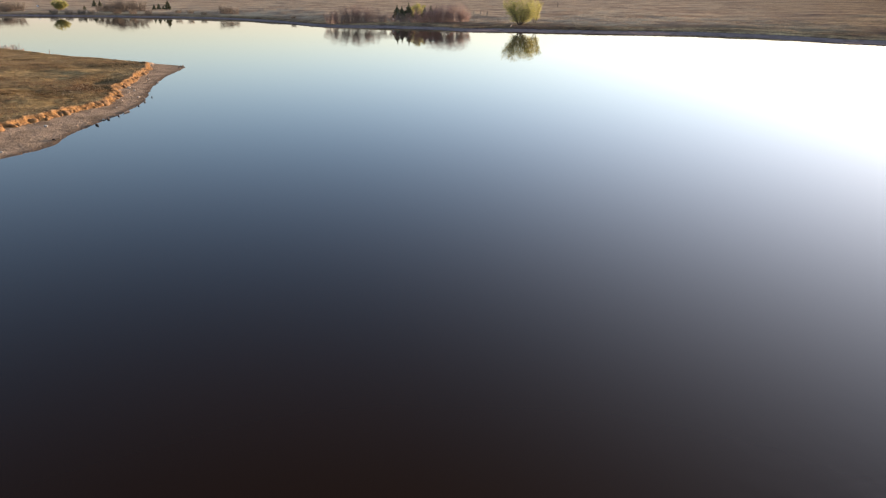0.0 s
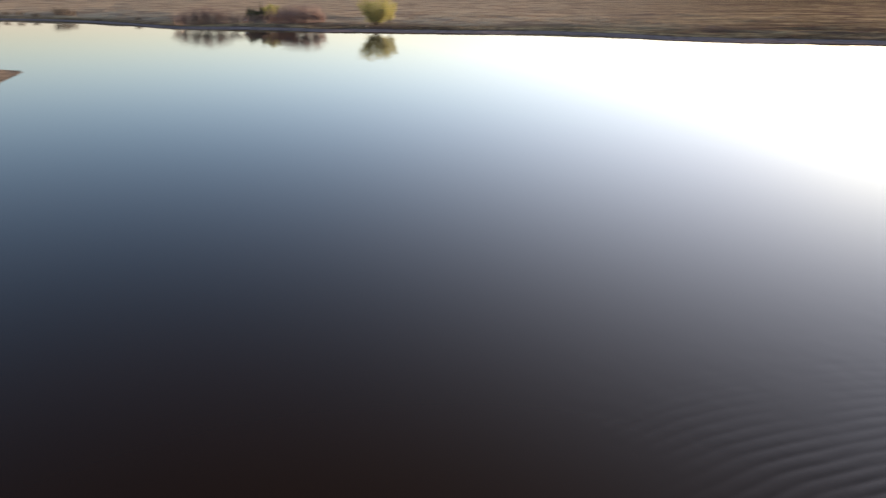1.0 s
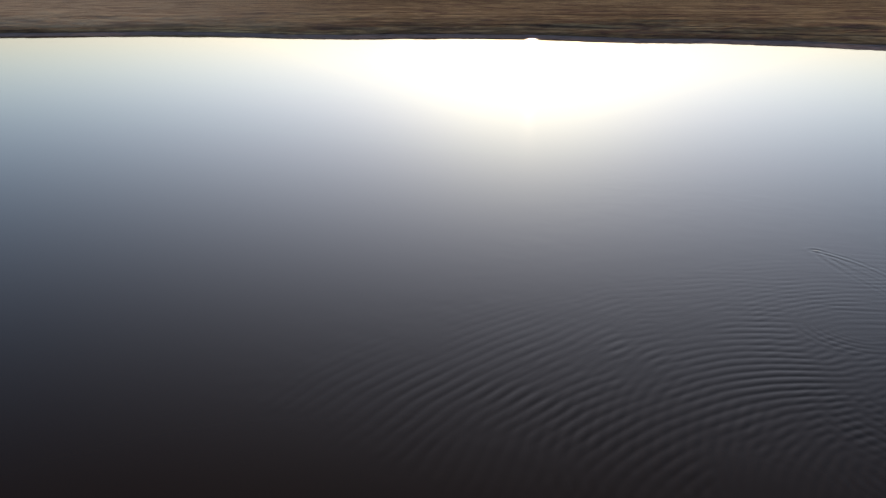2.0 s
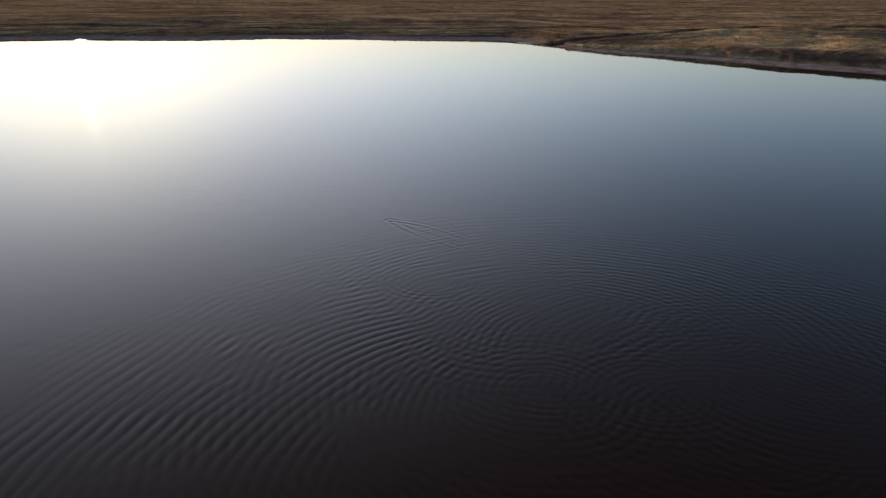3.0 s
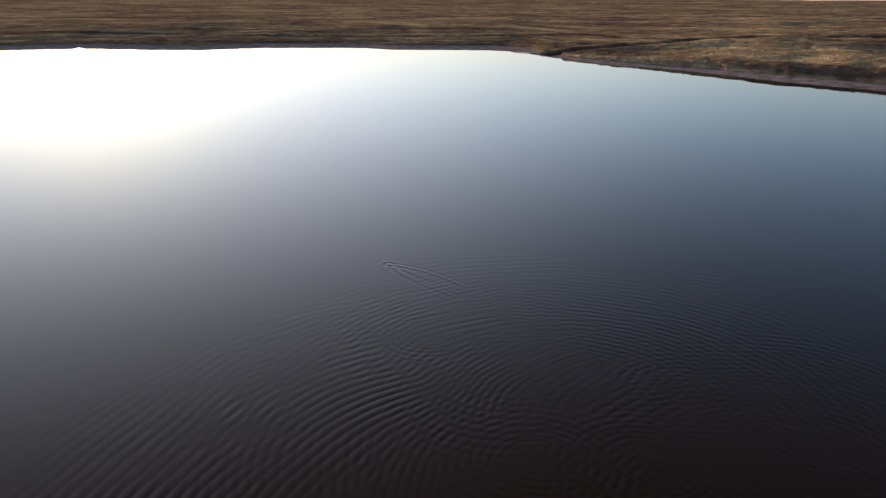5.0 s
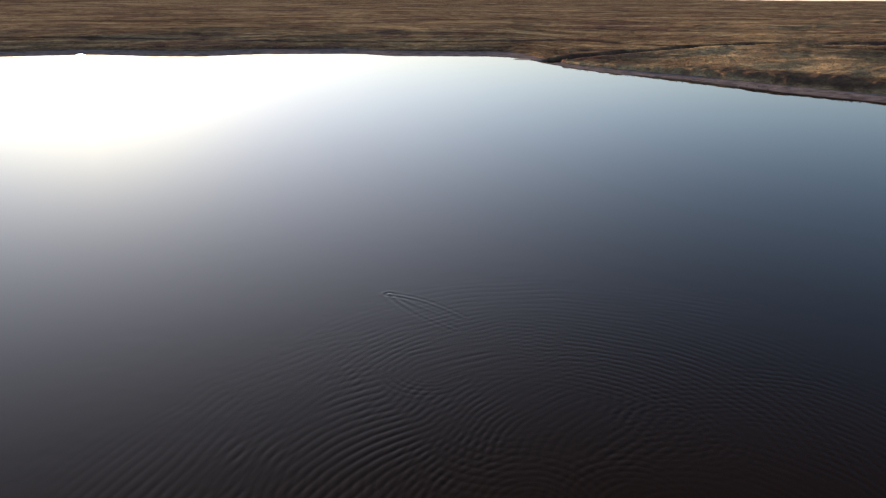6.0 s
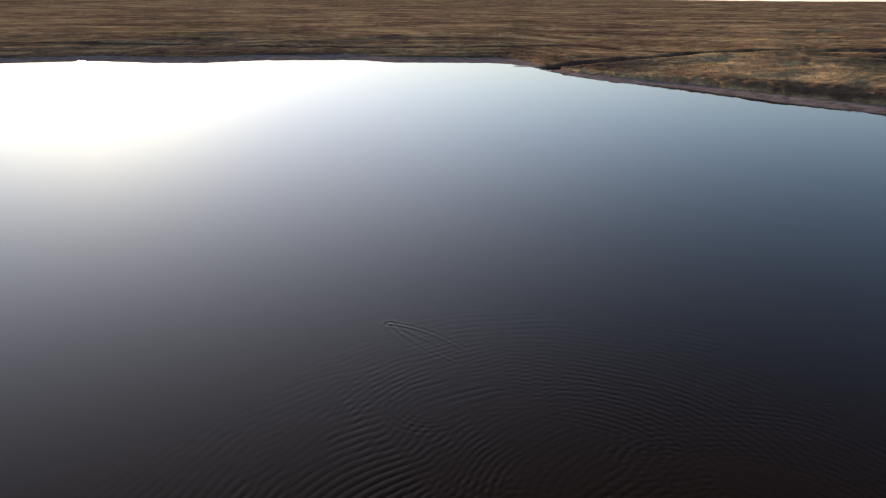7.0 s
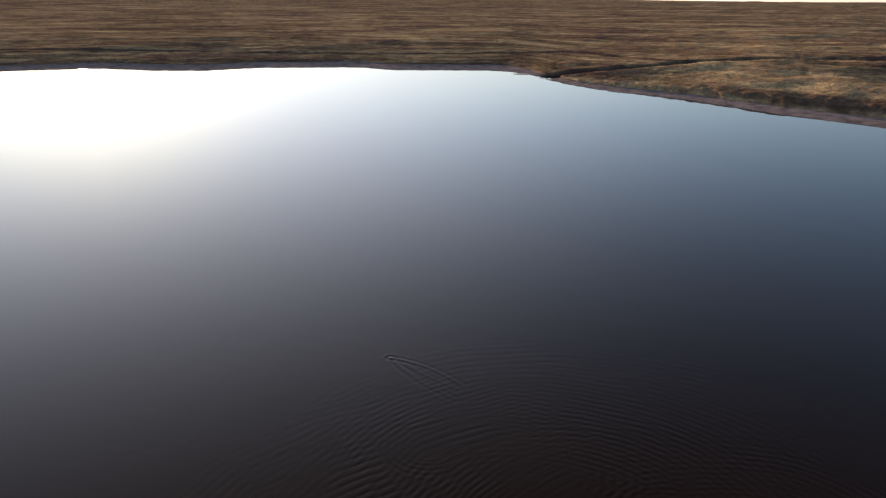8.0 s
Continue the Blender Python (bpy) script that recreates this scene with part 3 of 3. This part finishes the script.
first = stand(spruce(21, 10.6), 75.4, 575)
for az, r, turn, size in ((75.05, 577, 60, 0.92), (74.55, 580, 130, 1.12), (74.2, 575, 210, 0.85), (72.9, 560, 20, 1.0), (73.35, 556, 80, 0.9),
                          (72.5, 556, 170, 0.95)):
    tagged(another(first, az, r, turn, size), group="spruces on the shore")
tagged(first, group="spruces on the shore")
for az, r, size in ((96.4, 1180, 0.95), (96.05, 1190, 0.85), (92.6, 990, 0.62), (92.3, 985, 0.72), (91.7, 985, 1.15), (92.0, 995, 0.5), (97.0, 1010, 0.5)):
    tagged(another(first, az, r, az * 37, size), "small dark spruce standing alone on the far shore", group="spruces on the far shore")

thicket = stand(bare_shrub(31, 14.0, 14, 150, MAT_TWIG, "reddish-brown leafless thicket on the lake shore"), 71.9, 530)
tagged(thicket, group="bare thickets")
for az, r, turn, size in ((71.1, 528, 50, 0.95), (72.7, 532, 110, 0.9), (70.4, 530, 150, 0.62), (73.6, 534, 220, 0.72)):
    tagged(another(thicket, az, r, turn, size), group="bare thickets")
grey = stand(bare_shrub(37, 13.0, 14, 95, MAT_BRUSH, "grey leafless brush on the muddy lake shore"), 78.8, 548)
tagged(grey, group="grey brush")
for az, r, turn, size in ((79.6, 545, 30, 0.9), (78.0, 548, 80, 1.0), (77.3, 546, 140, 0.8), (76.5, 542, 200, 0.55), (75.7, 540, 260, 0.5), (75.0, 538, 20, 0.5),
                          (74.3, 536, 70, 0.55), (80.3, 548, 300, 0.7)):
    tagged(another(grey, az, r, turn, size), group="grey brush")
hedge = stand(bare_shrub(53, 11.0, 20, 150, MAT_HEDGE, "dark brown leafless scrub along the far shore"), 94.8, 905)
tagged(hedge, group="scrub on the far shore")
for az, r, turn, size in ((87.8, 800, 130, 0.8), (87.2, 790, 60, 0.6), (94.5, 930, 110, 1.3), (93.6, 920, 10, 1.0),
                          (95.3, 930, 200, 1.0), (95.9, 935, 250, 0.8), (101.0, 1000, 20, 1.0), (102.0, 1010, 120, 1.1), (101.6, 990, 200, 0.8), (91.0, 850, 320, 0.4),
                          (103.2, 985, 40, 0.6), (101.6, 975, 90, 0.5), (98.9, 915, 140, 0.5), (98.0, 905, 200, 0.45), (97.2, 900, 250, 0.5), (96.6, 895, 300, 0.4),
                          (95.0, 880, 20, 0.55), (94.0, 870, 75, 0.5), (93.0, 850, 130, 0.45), (90.2, 830, 190, 0.4), (89.3, 800, 240, 0.35), (83.0, 650, 10, 0.25)):
    tagged(another(hedge, az, r, turn, size), group="scrub on the far shore")


# ---------------------------------------------------------------- grass, stones and shore litter
def tufts(name, x, y, z, size, rng, material, label, blades=4):
    """Bent grass blades in clumps, all in one mesh."""
    n = len(x)
    co, faces = np.zeros((n, blades, 4, 3)), np.zeros((n, blades, 2, 3), int)
    for b in range(blades):
        t = rng.uniform(0, 2 * math.pi, n)
        h = size * rng.uniform(0.6, 1.3, n)
        w = h * 0.16
        ox, oy = np.cos(t), np.sin(t)
        bx, by = x + ox * size * 0.25, y + oy * size * 0.25
        co[:, b, 0] = np.stack([bx - oy * w, by + ox * w, z - 0.03], -1)
        co[:, b, 1] = np.stack([bx + oy * w, by - ox * w, z - 0.03], -1)
        co[:, b, 2] = np.stack([bx + ox * h * 0.2 + oy * w * 0.8, by + oy * h * 0.2 - ox * w * 0.8, z + h * 0.6], -1)
        co[:, b, 3] = np.stack([bx + ox * h * 0.6, by + oy * h * 0.6, z + h], -1)
        first = (np.arange(n) * blades + b) * 4
        faces[:, b, 0] = np.stack([first, first + 1, first + 2], -1)
        faces[:, b, 1] = np.stack([first, first + 2, first + 3], -1)
    me = sheet(name, co.reshape(-1, 3).tolist(), faces.reshape(-1, 3).tolist(), material, False)
    return tagged(new(name, me), label, "grass", kind="stuff")


def grass_on_land():
    rng = np.random.default_rng(5)
    for k, (material, label, seed) in enumerate(((MAT_BLADE, "dry straw-coloured grass tussocks on the shore land", 2),
                                                 (MAT_BLADE_OLIVE, "olive-brown grass tussocks on the shore land", 3))):
        count = 36000
        az = rng.uniform(-33, 82, count)
        r = shore_at(az) + 12 + 240 * rng.uniform(0, 1, count) ** 1.5
        x, y = -np.sin(np.radians(az)) * r, np.cos(np.radians(az)) * r
        z, bare, _, dark_ground, _, _ = land_height(x, y, az, r - shore_at(az))
        keep = (bare < 0.3) & (dark_ground < 0.2) & (fbm(x, y, 30, 3, 80 + k) > -0.15)
        x, y, z = x[keep], y[keep], z[keep]
        tufts("grass", x, y, z, 0.14 + 0.30 * rng.uniform(0, 1, len(x)) ** 2.5, rng, material, label, 3)


def grass_on_headland():
    rng = np.random.default_rng(8)
    for k, (material, label) in enumerate(((MAT_BLADE, "dry straw-coloured grass tufts on the headland"),
                                           (MAT_BLADE_OLIVE, "olive-brown grass tufts on the headland"))):
        count = 60000
        x, y = rng.uniform(-330, -95, count), rng.uniform(-75, -8, count)
        seen = (y > 0.27 * x - 3)
        x, y = x[seen], y[seen]
        z, bare, _, _, e = head_height(x, y)
        keep = (bare < 0.2) & (fbm(x, y, 14, 3, 90 + k) > -0.2 + 0.15 * k)
        x, y, z = x[keep], y[keep], z[keep]
        on_head(tufts("grass", x, y, z, 0.09 + 0.13 * rng.uniform(0, 1, len(x)) ** 2, rng, material, label, 3))


grass_on_land()
grass_on_headland()


def lump(rng, size, flat=0.5, sides=7):
    """One uneven stone."""
    bm = bmesh.new()
    bmesh.ops.create_icosphere(bm, subdivisions=2, radius=1.0)
    off = Vector((rng.uniform(-9, 9), rng.uniform(-9, 9), rng.uniform(-9, 9)))
    for v in bm.verts:
        k = 1 + 0.35 * noise.noise(v.co * 1.3 + off) + 0.12 * noise.noise(v.co * 3.1 + off)
        v.co = Vector((v.co.x * k * size, v.co.y * k * size * 0.75, v.co.z * k * size * flat))
    me = bpy.data.meshes.new("stone")
    bm.to_mesh(me)
    bm.free()
    return me


def on_headland(x, y):
    return float(head_height(np.array([x], float), np.array([y], float))[0][0])


def stones_on_beach():
    rng = random.Random(12)
    places = [(-117.5, -22.3, 0.38), (-166, -14.8, 0.38), (-161, -13.4, 0.3), (-158, -14.2, 0.24), (-163.5, -13.6, 0.22), (-151, -12.0, 0.3), (-124, -15.3, 0.24),
              (-184, -12, 0.3), (-99.5, -24.2, 0.22), (-146, -14.5, 0.2), (-137, -14.6, 0.18)]
    for x, y, r in places:
        me = lump(rng, r)
        me.materials.append(MAT_PALE_STONE)
        ob = new("stone", me)
        ob.matrix_basis = pose(x, y, on_headland(x, y) + r * 0.25, 0, 0, rng.uniform(0, 360))
        tagged(on_head(ob), "pale weathered stone lying on the pebble beach", "stone", group="stones on the beach")
    for x, y, length, turn in ((-118.5, -15.6, 1.8, 20), (-131.5, -12.6, 2.6, -15), (-127.5, -13.4, 1.4, 10), (-214, -5.8, 3.2, 5), (-107, -19.6, 1.2, 30), (-178, -9.8, 1.6, -10), (-218.6, -5.2, 2.4, 12), (-221.5, -5.0, 1.2, -20), (-151, -9.6, 0.5, 5), (-139, -11.2, 0.9, 15), (-144, -10.5, 0.6, -25),
                               (-124, -14.6, 1.3, 18)):
        co, faces = [], []
        pts = [(length * (q / 5 - 0.5), 0.16 * rng.uniform(-1, 1) * length * 0.3, 0.05 + 0.1 * rng.uniform(0, 1)) for q in range(6)]
        tube(co, faces, pts, [0.07 * length ** 0.5, 0.11, 0.12, 0.10, 0.08, 0.03], 6)
        ob = new("driftwood", sheet("driftwood", co, faces, MAT_WRACK))
        ob.matrix_basis = pose(x, y, max(on_headland(x, y), -0.02) + 0.02, 0, 0, turn)
        tagged(on_head(ob), "dark wet driftwood branch stranded at the waterline", "driftwood", group="driftwood at the waterline")
    rng = np.random.default_rng(15)
    x, y = rng.uniform(-222, -92, 16000), rng.uniform(-32, -3, 16000)
    z, bare, _, _, e = head_height(x, y)
    keep = (z > 0.02) & (bare > 0.8) & (e < -0.3)
    x, y, z = x[keep], y[keep], z[keep]
    s = 0.04 + 0.12 * rng.uniform(0, 1, len(x)) ** 4
    shape = np.array([(1, 0, 0), (0.2, 0.9, 0), (-0.9, 0.3, 0), (-0.3, -0.9, 0), (0, 0, 0.7)])
    t = rng.uniform(0, 6.28, len(x))
    c, d = np.cos(t)[:, None], np.sin(t)[:, None]
    px = x[:, None] + s[:, None] * (c * shape[:, 0] - d * shape[:, 1])
    py = y[:, None] + s[:, None] * (d * shape[:, 0] + c * shape[:, 1])
    pz = z[:, None] + s[:, None] * shape[:, 2] - 0.01
    first = np.arange(len(x))[:, None, None] * 5
    tri = np.array([(0, 1, 4), (1, 2, 4), (2, 3, 4), (3, 0, 4)])[None]
    me = sheet("pebbles", np.stack([px, py, pz], -1).reshape(-1, 3).tolist(), (first + tri).reshape(-1, 3).tolist(), MAT_PEBBLE, False)
    tagged(on_head(new("pebbles", me)), "grey-brown pebbles strewn over the headland beach", "pebbles", kind="stuff")


stones_on_beach()


def sod_along_bank():
    """Slumped sods along the eroded edge of the headland."""
    rng = random.Random(44)
    forms = []
    for k in range(6):
        bm = bmesh.new()
        bmesh.ops.create_icosphere(bm, subdivisions=3, radius=1.0)
        off = Vector((k * 5.3, k * 2.1, 0.7))
        for v in bm.verts:
            q = 1 + 0.28 * noise.noise(v.co * 1.2 + off) + 0.16 * noise.noise(v.co * 3.0 + off) + 0.1 * noise.noise(v.co * 8 + off)
            v.co = Vector((v.co.x * q * 0.8, v.co.y * q, v.co.z * q * (0.62 if v.co.z > 0 else 0.8)))
        me = bpy.data.meshes.new("sod_clump")
        bm.to_mesh(me)
        bm.free()
        me.materials.append(MAT_SOD)
        me.polygons.foreach_set("use_smooth", [True] * len(me.polygons))
        forms.append(me)
    xs = np.arange(-214, -100, 0.7)
    xs = xs + np.array([rng.uniform(-0.3, 0.3) for _ in xs])
    ys = np.arange(-40, -6, 0.2)
    X, Y = np.meshgrid(xs, ys, indexing="ij")
    z, _, _, _, e = head_height(X, Y)
    for k, x in enumerate(xs):
        on = np.nonzero((e[k] > 0.1) & (e[k] < 0.8))[0]
        if not len(on) or rng.random() < 0.1:
            continue
        j = on[-1]
        ob = new("sod_clump", forms[k % 6])
        r = rng.choice((0.45, 0.6, 0.75, 0.9, 1.15)) * rng.uniform(0.9, 1.1)
        ob.matrix_basis = pose(float(x), float(ys[j]) - 0.35 + rng.uniform(-0.4, 0.3), float(z[k, j]) - 0.22 * r, rng.uniform(-16, 4), rng.uniform(-10, 10), -16 + rng.uniform(-70, 70)) @ Matrix.Scale(r, 4)
        tagged(on_head(ob), "slumped grassy sod on the eroded sunlit bank", "sod", group="sods along the bank")


sod_along_bank()


# ---------------------------------------------------------------- poles, posts and small things
def pole(height, radius, label, arm=0.0):
    """A weathered timber pole, with a cross arm where one is asked for."""
    top = new("utility_pole" if arm else "fence_post")
    tagged(top, label, "pole" if arm else "post")
    co, faces = [], []
    tube(co, faces, [(0, 0, -0.4), (0.02, 0, height * 0.5), (0, 0.01, height)], [radius, radius * 0.92, radius * 0.8], 8)
    part("shaft", sheet("shaft", co, faces, MAT_WOOD), top)
    if arm:
        co, faces = [], []
        tube(co, faces, [(-arm, 0, height * 0.9), (0, 0, height * 0.905), (arm, 0, height * 0.9)], [0.09, 0.1, 0.09], 4)
        part("cross_arm", sheet("cross_arm", co, faces, MAT_WOOD), top)
        for q in (-0.85, 0.85):
            co, faces = [], []
            tube(co, faces, [(q * arm, 0, height * 0.9), (q * arm, 0, height * 0.93)], [0.07, 0.05], 6)
            part("insulator", sheet("insulator", co, faces, MAT_PALE_STONE), top)
    return top


utility = stand(pole(7.0, 0.42, "old timber utility pole standing on the grassland", 0.9), 63.5, 1050)
another(utility, -17.2, 1900, 30)
another(utility, -27.1, 900, 70, 0.6)
another(utility, 9.0, 1400, 10, 0.8)
post = stand(pole(2.6, 0.22, "weathered timber fence post near the lake shore"), 75.8, 566)
tagged(post, group="fence posts")
for az, r in ((75.55, 567), (69.7, 640), (69.2, 645), (68.7, 650), (-4.15, 470)):
    tagged(another(post, az, r, az * 50), group="fence posts")


def marker_board():
    """A pale board on two short posts with a dark roofed box on top."""
    top = new("marker_board")
    tagged(top, "small white board under a dark box on the shore", "sign")

    def box(name, w, d, z0, z1, material, x=0.0):
        bm = bmesh.new()
        bmesh.ops.create_cube(bm, size=1.0)
        for v in bm.verts:
            v.co = Vector((v.co.x * w + x, v.co.y * d, (v.co.z + 0.5) * (z1 - z0) + z0))
        bmesh.ops.bevel(bm, geom=bm.edges[:], offset=0.04, segments=1, affect='EDGES')
        me = bpy.data.meshes.new(name)
        bm.to_mesh(me)
        bm.free()
        me.materials.append(material)
        part(name, me, top)
    box("board", 1.3, 0.12, 0.4, 1.9, MAT_PAINT)
    box("roof_box", 1.5, 0.7, 1.9, 3.6, MAT_WRACK)
    for x in (-0.55, 0.55):
        box("post", 0.14, 0.2, -0.3, 1.95, MAT_WOOD, x)
    return top


stand(marker_board(), 75.7, 556, 72)


def head_shrubs():
    """Thin leafless shrubs and a post on the far edge of the headland."""
    rng = random.Random(9)
    for x, y, h in ((-318, -70.2, 2.0), (-312, -66.8, 1.6), (-306, -63.4, 2.4), (-300, -60.2, 1.3)):
        ob = bare_shrub(rng.randrange(99), h, h * 1.4, 16, MAT_BRUSH, "thin leafless shrub on the edge of the headland")
        ob.matrix_basis = pose(x, y, on_headland(x, y), 0, 0, rng.uniform(0, 360))
        tagged(on_head(ob), group="shrubs on the headland")
    ob = pole(1.5, 0.12, "short weathered stake at the edge of the headland")
    ob.matrix_basis = pose(-277, -47.6, on_headland(-277, -47.6), 0, 0, 10)
    on_head(ob)


head_shrubs()


def fallen_branch():
    rng = random.Random(5)
    co, faces = [], []
    pts = limb(rng, (0, 0, 0.35), (1, 0.05, 0.12), 13, 0.05, 7)
    tube(co, faces, pts, [0.3 * (1 - 0.11 * q) for q in range(8)], 7)
    top = new("fallen_trunk", sheet("fallen_trunk", co, faces, MAT_WOOD))
    tagged(top, "bleached fallen trunk lying below the willow", "trunk")
    co, faces = [], []
    for q in (3, 4, 5, 6):
        tw = limb(rng, pts[q], (0.6, rng.uniform(-1, 1), 0.5), rng.uniform(1.5, 3), 0.2, 3)
        tube(co, faces, tw, [0.1, 0.07, 0.05, 0.02], 4)
    part("branch", sheet("branch", co, faces, MAT_WOOD), top)
    return top


stand(fallen_branch(), 67.0, 484, 140)


def pale_bar():
    """A thin pale sandbar that just breaks the water off the cape."""
    n, m = 26, 9
    u, v = np.meshgrid(np.linspace(-1, 1, n), np.linspace(-1, 1, m), indexing="ij")
    x, y = 4.2 * u + 0.4 * fbm(u * 5, v * 3, 2, 2, 3), 3.0 * v * np.sqrt(np.maximum(1 - u * u, 0.02))
    z = 0.12 * (1 - v * v) * (1 - u * u) + 0.02 * fbm(x, y, 1, 2, 4) - 0.03
    me = sheet("sandbar", np.stack([x, y, z], -1).reshape(-1, 3).tolist(), grid_faces(n, m).tolist(), MAT_PALE_STONE)
    ob = new("sandbar", me)
    ob.matrix_basis = pose(35.0, 327.5, 0.08, 0, 0, -25)
    tagged(ob, "thin pale sandbar just breaking the water", "sandbar", kind="structure")


pale_bar()


def parked_van(az, r, turn):
    """A white van, far off on the shore."""
    x, y, z = ground_z(az, r)
    top = new("van")
    tagged(top, "small white van parked far off on the shore", "van")
    side = [(-2.6, 0.45), (2.6, 0.45), (2.6, 1.1), (1.9, 1.25), (1.2, 2.2), (-2.4, 2.3), (-2.6, 2.1)]
    co = [(a, w, b) for w in (-0.95, 0.95) for a, b in side]
    n = len(side)
    faces = [tuple(range(n))[::-1], tuple(range(n, 2 * n))] + [(k, (k + 1) % n, n + (k + 1) % n, n + k) for k in range(n)]
    part("body", sheet("body", co, faces, MAT_PAINT, False), top)
    for a in (-1.7, 1.7):
        for w in (-0.95, 0.95):
            co, faces = [], []
            tube(co, faces, [(a, w - 0.12, 0.38), (a, w + 0.12, 0.38)], [0.38, 0.38], 14)
            part("wheel", sheet("wheel", co, faces, MAT_RUBBER), top)
    co = [(1.86, -0.8, 1.33), (1.86, 0.8, 1.33), (1.3, 0.75, 2.1), (1.3, -0.75, 2.1)]
    co += [(a + 0.03, b, c + 0.03) for a, b, c in co]
    part("windscreen", sheet("windscreen", co, [(0, 1, 2, 3), (4, 5, 6, 7)], MAT_GLASS, False), top)
    top.matrix_basis = pose(float(x[0]), float(y[0]), float(z[0]), 0, 0, turn)


parked_van(99.8, 1150, 15)


def stones_on_far_shore():
    rng = random.Random(71)
    forms = []
    for k in range(5):
        me = lump(rng, 1.0, 0.55)
        me.materials.append(MAT_WRACK if k % 2 else MAT_PEBBLE)
        forms.append(me)
    for k in range(16):
        az = rng.choice((rng.uniform(-25, -19.5), rng.uniform(-31, -9), rng.uniform(-9, 60)))
        r = float(shore_at(np.array([az]))[0]) + rng.uniform(-0.3, 5.0)
        x, y, z = ground_z(az, r)
        size = rng.uniform(0.15, 0.38)
        ob = new("shore_stone", forms[k % 5])
        ob.matrix_basis = pose(float(x[0]), float(y[0]), float(z[0]) + size * 0.2, 0, 0, rng.uniform(0, 360)) @ Matrix.Scale(size, 4)
        tagged(ob, "dark wet stone on the muddy lake shore" if k % 2 else "grey-brown stone on the muddy lake shore", "stone", group="stones on the shore")


stones_on_far_shore()
